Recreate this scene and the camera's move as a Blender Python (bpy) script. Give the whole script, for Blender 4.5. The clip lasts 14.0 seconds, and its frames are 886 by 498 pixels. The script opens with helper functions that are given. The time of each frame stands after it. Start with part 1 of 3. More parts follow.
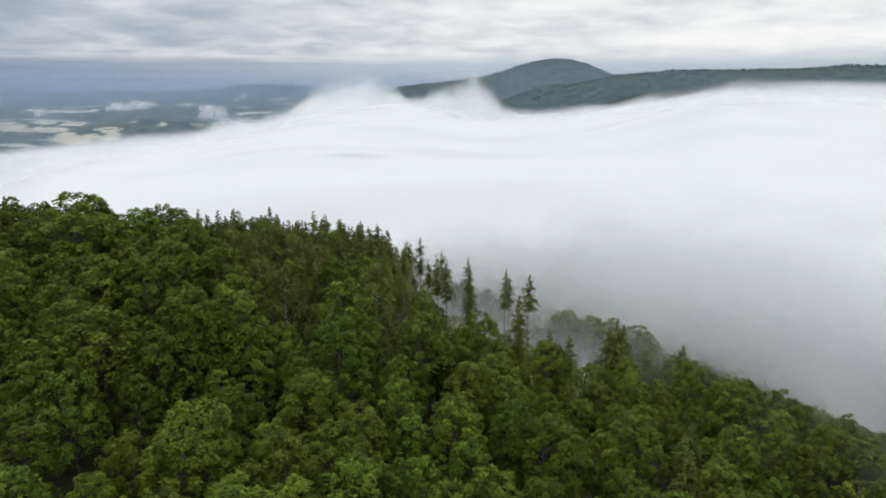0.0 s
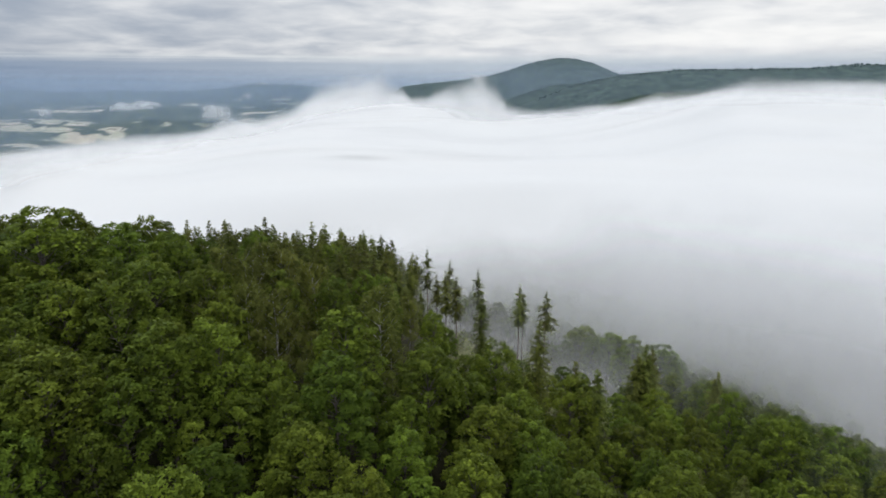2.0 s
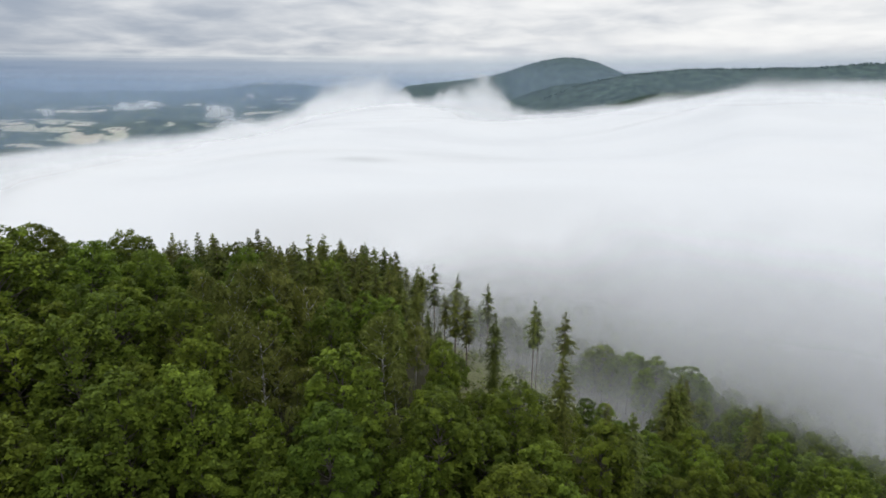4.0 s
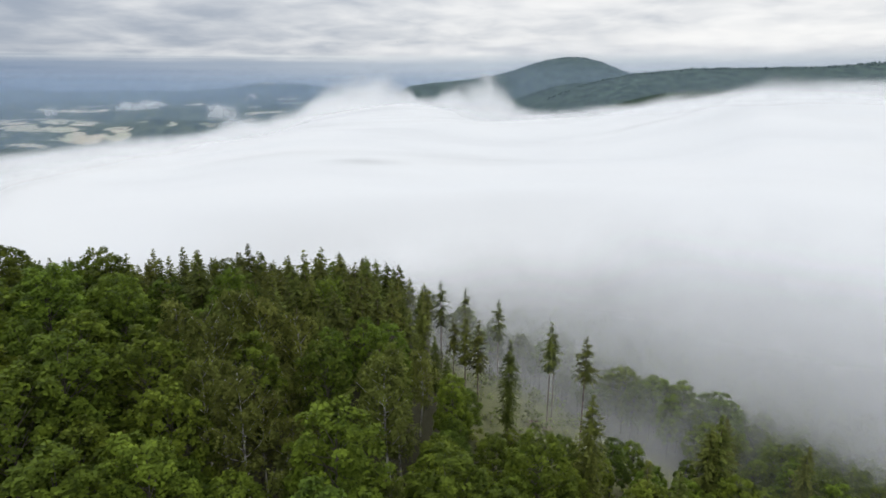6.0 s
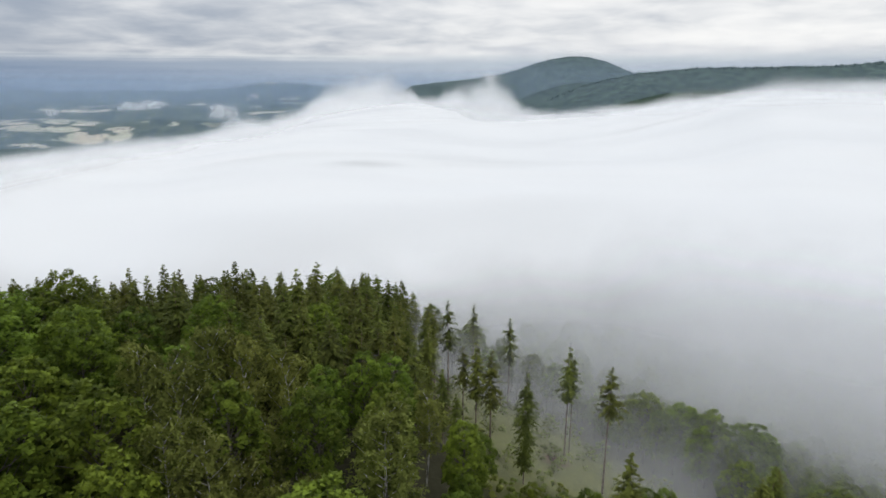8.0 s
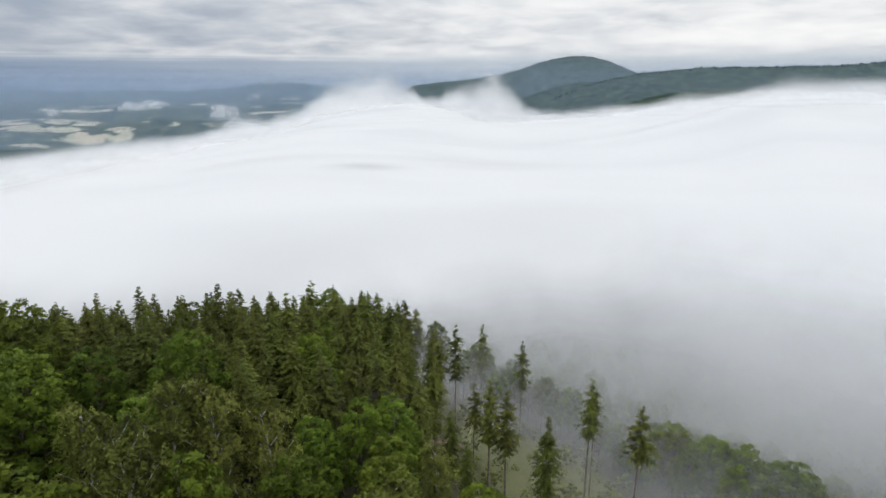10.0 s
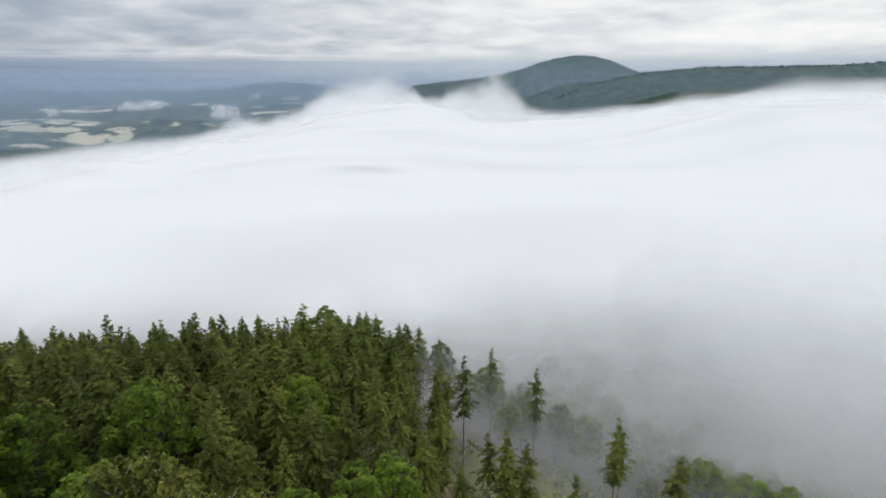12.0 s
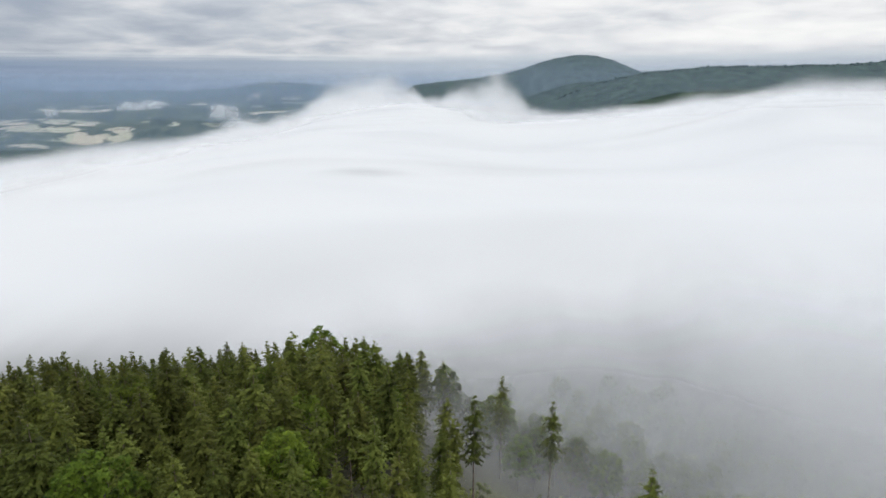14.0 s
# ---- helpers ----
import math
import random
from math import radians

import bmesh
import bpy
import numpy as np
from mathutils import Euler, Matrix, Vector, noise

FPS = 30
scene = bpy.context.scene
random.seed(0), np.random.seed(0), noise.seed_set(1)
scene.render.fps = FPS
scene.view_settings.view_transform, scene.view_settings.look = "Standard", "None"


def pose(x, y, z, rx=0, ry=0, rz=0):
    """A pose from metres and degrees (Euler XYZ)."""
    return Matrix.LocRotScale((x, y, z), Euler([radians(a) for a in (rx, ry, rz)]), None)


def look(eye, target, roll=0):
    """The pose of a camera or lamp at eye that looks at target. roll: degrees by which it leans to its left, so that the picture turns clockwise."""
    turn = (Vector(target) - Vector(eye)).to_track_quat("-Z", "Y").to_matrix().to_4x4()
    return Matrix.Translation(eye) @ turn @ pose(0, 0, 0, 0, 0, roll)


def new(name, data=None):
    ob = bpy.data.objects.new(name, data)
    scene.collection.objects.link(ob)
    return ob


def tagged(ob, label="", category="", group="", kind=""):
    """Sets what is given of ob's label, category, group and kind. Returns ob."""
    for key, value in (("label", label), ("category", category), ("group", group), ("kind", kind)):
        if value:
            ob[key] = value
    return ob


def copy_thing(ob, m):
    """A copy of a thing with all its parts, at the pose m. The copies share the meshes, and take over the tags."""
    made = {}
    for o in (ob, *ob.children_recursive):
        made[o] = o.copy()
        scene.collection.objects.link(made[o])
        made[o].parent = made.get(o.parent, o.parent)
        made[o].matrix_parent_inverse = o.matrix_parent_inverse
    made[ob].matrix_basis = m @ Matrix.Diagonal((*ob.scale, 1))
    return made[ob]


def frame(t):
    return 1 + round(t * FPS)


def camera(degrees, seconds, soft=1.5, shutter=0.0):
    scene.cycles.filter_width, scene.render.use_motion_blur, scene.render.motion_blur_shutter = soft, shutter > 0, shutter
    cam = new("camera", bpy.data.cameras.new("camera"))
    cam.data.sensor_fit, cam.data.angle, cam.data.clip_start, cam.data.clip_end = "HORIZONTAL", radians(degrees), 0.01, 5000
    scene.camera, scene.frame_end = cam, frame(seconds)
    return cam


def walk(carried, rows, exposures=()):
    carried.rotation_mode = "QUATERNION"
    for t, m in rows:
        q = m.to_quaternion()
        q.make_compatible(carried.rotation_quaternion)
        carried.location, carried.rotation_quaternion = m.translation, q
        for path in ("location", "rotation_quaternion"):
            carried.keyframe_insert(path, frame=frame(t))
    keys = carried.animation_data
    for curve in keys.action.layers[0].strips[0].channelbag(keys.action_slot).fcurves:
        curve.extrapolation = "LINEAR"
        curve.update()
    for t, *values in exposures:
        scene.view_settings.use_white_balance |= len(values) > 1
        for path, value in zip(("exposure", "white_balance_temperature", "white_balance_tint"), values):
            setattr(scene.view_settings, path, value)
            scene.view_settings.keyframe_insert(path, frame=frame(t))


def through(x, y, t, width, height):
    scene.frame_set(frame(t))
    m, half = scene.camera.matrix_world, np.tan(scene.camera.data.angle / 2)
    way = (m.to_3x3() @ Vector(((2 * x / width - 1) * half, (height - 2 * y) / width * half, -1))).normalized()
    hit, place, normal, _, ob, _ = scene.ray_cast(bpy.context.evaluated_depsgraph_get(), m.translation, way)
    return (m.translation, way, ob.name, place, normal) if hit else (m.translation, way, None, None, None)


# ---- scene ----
cam = camera(72.9, 14.0, soft=1.6)
# t, x, y, z, yaw, pitch, roll: a level flight over the hill, turning slowly to the left
FLIGHT = [
    (0.0, 0.0, 0.0, 0.0, 0.0, -15.83, 0.05), (2.0, -1.71, 17.09, -0.05, 0.394, -15.85, 0.02),
    (4.0, -3.42, 34.1, -0.05, 0.728, -15.88, -0.02), (6.0, -5.13, 51.04, -0.01, 1.001, -15.91, -0.05),
    (8.0, -6.84, 67.9, 0.09, 1.215, -15.94, -0.08), (10.0, -8.55, 84.69, 0.23, 1.368, -15.96, -0.11),
    (12.0, -10.26, 101.4, 0.42, 1.462, -15.99, -0.14), (14.0, -11.97, 118.04, 0.65, 1.495, -16.02, -0.17),
]


def flight_pose(x, y, z, yaw, pitch, roll):
    return pose(x, y, z, 0, 0, yaw) @ pose(0, 0, 0, 90 + pitch, 0, 0) @ pose(0, 0, 0, 0, 0, roll)


walk(cam, [(t, flight_pose(*row)) for t, *row in FLIGHT])
scene.cycles.transparent_max_bounces = 64

# ---------------------------------------------------------------- light: overcast morning sky and a veiled sun
SUN_ELEVATION, SUN_AZIMUTH = 58.0, -60.0  # degrees; azimuth from +y towards +x
sun = new("sun", bpy.data.lights.new("sun", "SUN"))
sun.data.energy, sun.data.angle, sun.data.color = 1.1, radians(30), (1.0, 0.97, 0.92)
a, e = radians(SUN_AZIMUTH), radians(SUN_ELEVATION)
sun.matrix_world = look((math.sin(a) * math.cos(e) * 100, math.cos(a) * math.cos(e) * 100, math.sin(e) * 100), (0, 0, 0))
scene.view_settings.exposure = 0.0


class Nodes:
    """Short hand for building a node tree."""

    def __init__(self, tree):
        self.tree = tree
        tree.nodes.clear()

    def add(self, kind, inputs=()):
        node = self.tree.nodes.new(kind)
        for key, value in dict(inputs).items():
            if isinstance(value, bpy.types.NodeSocket):
                self.tree.links.new(value, node.inputs[key])
            else:
                node.inputs[key].default_value = value
        return node

    def math(self, op, a, b=0.0, clamp=False):
        node = self.add("ShaderNodeMath", {0: a, 1: b})
        node.operation, node.use_clamp = op, clamp
        return node.outputs[0]

    def ramp(self, value, lo, hi, to_lo=0.0, to_hi=1.0):
        node = self.add("ShaderNodeMapRange", {0: value, 1: lo, 2: hi, 3: to_lo, 4: to_hi})
        node.interpolation_type = "SMOOTHSTEP"
        return node.outputs[0]

    def mix(self, f, a, b, blend="MIX"):
        node = self.tree.nodes.new("ShaderNodeMix")
        node.data_type, node.blend_type = "RGBA", blend
        for key, value in ((0, f), (6, a), (7, b)):
            if isinstance(value, bpy.types.NodeSocket):
                self.tree.links.new(value, node.inputs[key])
            else:
                node.inputs[key].default_value = value
        return node.outputs[2]

    def attribute(self, name):
        node = self.add("ShaderNodeAttribute")
        node.attribute_name = name
        return node.outputs["Fac"]

    def noise(self, vector, scale, detail=4.0, rough=0.5, distortion=0.0):
        return self.add("ShaderNodeTexNoise", {"Vector": vector, "Scale": scale, "Detail": detail, "Roughness": rough,
                                               "Distortion": distortion}).outputs[0]


def rgb(r, g, b):
    return (r, g, b, 1.0)


def make_world():
    world = bpy.data.worlds.new("overcast_sky")
    scene.world = world
    world.use_nodes = True
    n = Nodes(world.node_tree)
    sky = n.add("ShaderNodeTexSky")
    sky.sky_type, sky.sun_disc, sky.dust_density = "NISHITA", False, 2.0
    sky.sun_elevation, sky.sun_rotation = radians(SUN_ELEVATION), radians(SUN_AZIMUTH)
    way = n.add("ShaderNodeTexCoord").outputs["Generated"]
    part = n.add("ShaderNodeSeparateXYZ", {0: way})
    dx, dy, dz = part.outputs
    up = n.math("MAXIMUM", dz, 0.0)
    # the cloud deck lies flat overhead: streaks close up towards the horizon
    deep = n.math("ADD", up, 0.16)
    px, py = n.math("DIVIDE", dx, deep), n.math("DIVIDE", dy, deep)
    deck = n.add("ShaderNodeCombineXYZ", {0: px, 1: py, 2: 0.0}).outputs[0]
    big = n.noise(deck, 0.75, 3.0, 0.5, 0.3)
    mid = n.noise(deck, 2.5, 5.0, 0.52, 0.3)
    cloud = n.math("ADD", n.math("MULTIPLY", big, 0.5), n.math("MULTIPLY", mid, 0.5))
    side = n.ramp(dx, -0.65, 0.30)
    light = n.ramp(n.math("ADD", cloud, n.math("MULTIPLY", side, 0.28)), 0.36, 0.96)
    grey = n.mix(light, rgb(0.355, 0.41, 0.50), rgb(1.0, 1.0, 0.995))
    # thin bright gap between the cloud base and the haze
    streak = n.noise(n.add("ShaderNodeCombineXYZ", {0: n.math("MULTIPLY", dx, 3.0), 1: n.math("MULTIPLY", dz, 150.0), 2: 0.0}).outputs[0], 1.0, 4.0, 0.6)
    line = n.math("MULTIPLY", n.ramp(dz, 0.024, 0.030), n.ramp(dz, 0.031, 0.037, 1.0, 0.0))
    grey = n.mix(n.math("MULTIPLY", line, n.ramp(streak, 0.35, 0.6, 0.2, 0.75)), grey, rgb(0.72, 0.77, 0.80))
    # bluer rain haze low over the valley to the north-west, clearer to the north-east
    low = n.ramp(n.math("ADD", dz, n.math("MULTIPLY", n.math("SUBTRACT", streak, 0.5), 0.010)), 0.020, 0.034, 1.0, 0.0)
    haze = n.mix(n.ramp(dx, -0.65, 0.25), rgb(0.22, 0.30, 0.43), rgb(0.62, 0.68, 0.74))
    haze = n.mix(n.ramp(streak, 0.3, 0.7, 0.0, 0.25), haze, rgb(0.50, 0.57, 0.66))
    grey = n.mix(n.math("MULTIPLY", low, 0.95), grey, haze)
    # overcast skies are brighter overhead
    zenith = n.ramp(dz, 0.1, 0.8, 1.0, 1.9)
    grey = n.mix(1.0, grey, n.add("ShaderNodeCombineXYZ", {0: zenith, 1: zenith, 2: zenith}).outputs[0], "MULTIPLY")
    a = n.add("ShaderNodeBackground", {0: sky.outputs[0], 1: 0.08})
    b = n.add("ShaderNodeBackground", {0: grey, 1: 1.0})
    both = n.add("ShaderNodeMixShader", {0: 0.94, 1: a.outputs[0], 2: b.outputs[0]})
    n.add("ShaderNodeOutputWorld", {0: both.outputs[0]})


make_world()


# ---------------------------------------------------------------- materials
def material(name):
    m = bpy.data.materials.new(name)
    m.use_nodes = True
    return m, Nodes(m.node_tree)


def leaf_material(name, dark, light, through=0.25, speckle=0.35):
    """Leaves: colour varies by tree, by patch of the crown and leaf by leaf; each spray takes the light as one soft cushion, and some shines through."""
    m, n = material(name)
    tree = n.add("ShaderNodeObjectInfo").outputs["Random"]
    geo = n.add("ShaderNodeNewGeometry")
    leaf = geo.outputs["Random Per Island"]
    patch = n.ramp(n.noise(geo.outputs["Position"], 0.45, 4.0, 0.6), 0.3, 0.7)
    f = n.math("ADD", n.math("MULTIPLY", leaf, speckle), n.math("MULTIPLY", patch, 1.0 - speckle))
    col = n.mix(f, rgb(*dark), rgb(*light))
    hue = n.math("ADD", 0.5 - 0.007, n.math("MULTIPLY", tree, 0.030))
    val = n.math("ADD", 0.68, n.math("MULTIPLY", n.math("FRACT", n.math("MULTIPLY", tree, 7.31)), 0.64))
    col = n.add("ShaderNodeHueSaturation", {"Hue": hue, "Saturation": 1.0, "Value": val, "Color": col}).outputs[0]
    cushion = n.add("ShaderNodeAttribute")
    cushion.attribute_name = "cushion"
    way = n.add("ShaderNodeVectorTransform", {0: cushion.outputs["Vector"]})
    way.vector_type, way.convert_from, way.convert_to = "NORMAL", "OBJECT", "WORLD"
    p = n.add("ShaderNodeBsdfPrincipled", {"Base Color": col, "Roughness": 0.6, "Specular IOR Level": 0.10, "Normal": way.outputs[0]})
    t = n.add("ShaderNodeBsdfTranslucent", {0: n.mix(0.5, col, rgb(0.20, 0.26, 0.03)), "Normal": way.outputs[0]})
    s = n.add("ShaderNodeMixShader", {0: through, 1: p.outputs[0], 2: t.outputs[0]})
    n.add("ShaderNodeOutputMaterial", {0: s.outputs[0]})
    return m


def bark_material(name, a, b, scale=3.0):
    m, n = material(name)
    geo = n.add("ShaderNodeNewGeometry").outputs["Position"]
    v = n.add("ShaderNodeMapping", {"Vector": geo, "Scale": (1.0, 1.0, 0.35)}).outputs[0]
    f = n.noise(v, scale, 6.0, 0.65)
    col = n.mix(n.ramp(f, 0.38, 0.62), rgb(*a), rgb(*b))
    bump = n.add("ShaderNodeBump", {"Strength": 0.6, "Distance": 0.03, "Height": f})
    p = n.add("ShaderNodeBsdfPrincipled", {"Base Color": col, "Roughness": 0.85, "Normal": bump.outputs[0]})
    n.add("ShaderNodeOutputMaterial", {0: p.outputs[0]})
    return m


BEECH = leaf_material("beech_leaves", (0.036, 0.055, 0.007), (0.172, 0.220, 0.023))
BIRCH = leaf_material("birch_leaves", (0.116, 0.132, 0.026), (0.248, 0.270, 0.064), through=0.35)
SPRUCE = leaf_material("spruce_needles", (0.052, 0.062, 0.013), (0.172, 0.188, 0.038), through=0.15)
BARK = bark_material("grey_brown_bark", (0.05, 0.042, 0.034), (0.13, 0.115, 0.10))
SPRUCE_BARK = bark_material("spruce_bark", (0.12, 0.085, 0.065), (0.26, 0.20, 0.165))
BIRCH_BARK = bark_material("white_birch_bark", (0.10, 0.09, 0.08), (0.72, 0.70, 0.66), 2.2)


def ground_material():
    m, n = material("forest_floor_and_valley")
    geo = n.add("ShaderNodeNewGeometry").outputs["Position"]
    soil = n.mix(n.noise(geo, 0.6, 6.0), rgb(0.024, 0.027, 0.014), rgb(0.075, 0.07, 0.042))
    grass = n.mix(n.noise(geo, 0.9, 5.0), rgb(0.050, 0.062, 0.022), rgb(0.150, 0.150, 0.062))
    near = n.mix(n.attribute("meadow"), soil, grass)
    near = n.mix(n.attribute("bare"), near, n.mix(n.noise(geo, 1.3, 6.0), rgb(0.09, 0.055, 0.042), rgb(0.20, 0.125, 0.095)))
    # far country: woodland, meadows and pale fields
    wood = n.mix(n.ramp(n.noise(geo, 0.009, 8.0, 0.7), 0.36, 0.64), rgb(0.024, 0.042, 0.026), rgb(0.085, 0.110, 0.060))
    north = n.add("ShaderNodeSeparateXYZ", {0: geo}).outputs[1]
    green = n.mix(n.ramp(n.noise(geo, 0.03, 7.0, 0.72), 0.34, 0.66), rgb(0.018, 0.034, 0.026), rgb(0.050, 0.080, 0.056))
    wood = n.mix(n.ramp(north, 3150, 3500), green, wood)
    cell = n.add("ShaderNodeTexVoronoi", {"Vector": geo, "Scale": 0.006})
    crop = n.mix(cell.outputs["Color"], rgb(0.60, 0.50, 0.38), rgb(0.44, 0.44, 0.30))
    far = n.mix(n.attribute("field"), wood, crop)
    col = n.mix(n.attribute("distant"), near, far)
    bump = n.add("ShaderNodeBump", {"Strength": 0.8, "Distance": 0.15, "Height": n.noise(geo, 2.0, 6.0)})
    crowns = n.add("ShaderNodeTexVoronoi", {"Vector": geo, "Scale": 0.11})
    wooded = n.math("MULTIPLY", n.attribute("distant"), n.ramp(north, 2900, 3300, 1.0, 0.0))
    bump = n.add("ShaderNodeBump", {"Strength": n.math("MULTIPLY", wooded, 0.32), "Distance": 5.0, "Height": n.math("SUBTRACT", 1.0, crowns.outputs["Distance"]), "Normal": bump.outputs[0]})
    tone = n.math("ADD", 0.78, n.math("MULTIPLY", crowns.outputs["Color"], 0.4))
    col = n.mix(wooded, col, n.add("ShaderNodeHueSaturation", {"Value": tone, "Color": col}).outputs[0])
    p = n.add("ShaderNodeBsdfPrincipled", {"Base Color": col, "Roughness": 0.95, "Specular IOR Level": 0.1, "Normal": bump.outputs[0]})
    n.add("ShaderNodeOutputMaterial", {0: p.outputs[0]})
    return m


def fog_material(name, white, grain, tear, both=0.5, detail=8.0, billow=0.45, tint=(0.968, 0.985, 1.0), drawn=1.0):
    """Water droplets: white, scattering forwards and back. The mesh says how deep inside the fog a place lies and how dense it may get; wisps tear its edges."""
    m, n = material(name)
    here = n.add("ShaderNodeNewGeometry")
    geo = here.outputs["Position"]
    d = n.attribute("thickness")
    wisp = n.noise(n.add("ShaderNodeMapping", {"Vector": geo, "Scale": (1.0, drawn, 1.0)}).outputs[0], grain, detail, 0.52, 0.6)
    open_air = n.math("MULTIPLY", n.math("MULTIPLY", d, n.math("SUBTRACT", 1.0, d)), 4.0)
    edge = n.math("ADD", d, n.math("MULTIPLY", n.math("MULTIPLY", n.math("SUBTRACT", wisp, 0.5), 2.0 * tear), n.math("POWER", open_air, 0.5)))
    f = n.math("MULTIPLY", n.ramp(edge, 0.0, 1.0), n.attribute("dense"), clamp=True)
    # soft billows turn the lit side of the droplets' mass about the vertical
    wave = n.add("ShaderNodeMapping", {"Vector": geo, "Scale": (0.6, 1.0, 1.0)}).outputs[0]
    turn = n.add("ShaderNodeTexNoise", {"Vector": wave, "Scale": 0.006, "Detail": 2.0, "Roughness": 0.45, "Distortion": 0.5}).outputs["Color"]
    turn = n.add("ShaderNodeVectorMath", {0: turn, 1: (0.5, 0.5, 0.5)})
    turn.operation = "SUBTRACT"
    turn = n.add("ShaderNodeVectorMath", {0: turn.outputs[0], 1: (billow * 4, billow * 4, 0.0), 2: here.outputs["Normal"]})
    turn.operation = "MULTIPLY_ADD"
    turn = n.add("ShaderNodeVectorMath", {0: turn.outputs[0]})
    turn.operation = "NORMALIZE"
    col = rgb(white * tint[0], white * tint[1], white * tint[2])
    a = n.add("ShaderNodeBsdfDiffuse", {0: col, "Normal": turn.outputs[0]})
    b = n.add("ShaderNodeBsdfTranslucent", {0: col, "Normal": turn.outputs[0]})
    body = n.add("ShaderNodeMixShader", {0: both, 1: a.outputs[0], 2: b.outputs[0]})
    clear = n.add("ShaderNodeBsdfTransparent", {0: rgb(1, 1, 1)})
    s = n.add("ShaderNodeMixShader", {0: f, 1: clear.outputs[0], 2: body.outputs[0]})
    n.add("ShaderNodeOutputMaterial", {0: s.outputs[0]})
    return m


GROUND = ground_material()
FOG = fog_material("fog_droplets", 0.712, 0.010, 0.25, 0.15, 3.0, 0.4)
CLOUD = fog_material("cloud_droplets", 0.95, 0.017, 1.1, 0.46, 6.0, 0.1, (0.985, 0.993, 1.0), 0.12)
MIST = fog_material("mist_droplets", 0.84, 0.020, 0.35, 0.5, 4.0, 0.2)
# the blue of the distance haze is put into this sheet colour
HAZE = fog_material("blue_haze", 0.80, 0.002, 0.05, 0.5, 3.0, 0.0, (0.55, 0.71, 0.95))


# ---------------------------------------------------------------- lie of the land
def smooth(x, lo, hi):
    t = np.clip((np.asarray(x, float) - lo) / (hi - lo), 0, 1)
    return t * t * (3 - 2 * t)


LATTICE = np.random.default_rng(5).random((256, 256))


def fbm(x, y, scale, octaves=4, gain=0.5):
    """Smooth lattice noise from -1 to 1."""
    x, y = np.asarray(x, float) / scale + 311.7, np.asarray(y, float) / scale + 127.3
    total, amp, norm = 0.0, 1.0, 0.0
    for _ in range(octaves):
        i, j = np.floor(x).astype(int), np.floor(y).astype(int)
        u, v = x - i, y - j
        u, v = u * u * (3 - 2 * u), v * v * (3 - 2 * v)
        p = lambda a, b: LATTICE[(i + a) % 256, (j + b) % 256]
        total = total + amp * ((p(0, 0) * (1 - u) + p(1, 0) * u) * (1 - v) + (p(0, 1) * (1 - u) + p(1, 1) * u) * v - 0.5) * 2
        norm, amp, x, y = norm + amp, amp * gain, x * 2.03 + 17.1, y * 2.03 + 9.7
    return total / norm


def hill(x, y):
    """The wooded spur under the flight: a shoulder that falls to the east and, past its nose, to the north."""
    x, y = np.asarray(x, float), np.asarray(y, float)
    z = -64.0 - 0.24 * np.maximum(x + 60, 0) + 0.07 * np.clip(-60 - x, 0, 60)
    z = z - 0.08 * np.maximum(x - 70, 0) - 0.25 * np.maximum(-140 - x, 0)
    z = z - (0.20 * np.clip(x + 15, 0, 55) + 0.07 * np.maximum(x - 40, 0)) * smooth(y, 110, 205)
    d = np.maximum(y - 145, 0)
    z = z - np.where(d < 165, 0.0018 * d * d, 0.0018 * 165**2 + 0.594 * (d - 165))
    z = z - 0.08 * np.maximum(y - 212, 0) * smooth(-x, 42, 75)
    # a lower shoulder runs on behind the clearing
    low = -127 - 0.20 * np.abs(x - 40) - 0.22 * np.maximum(y - 315, 0)
    gap = z - low
    z = np.where(y > 215, z + smooth(y, 215, 260) * (np.maximum(gap, 0) + 4 * np.exp(-np.abs(gap) / 6) - gap), z)
    return z + 1.2 * fbm(x, y, 28, 3)


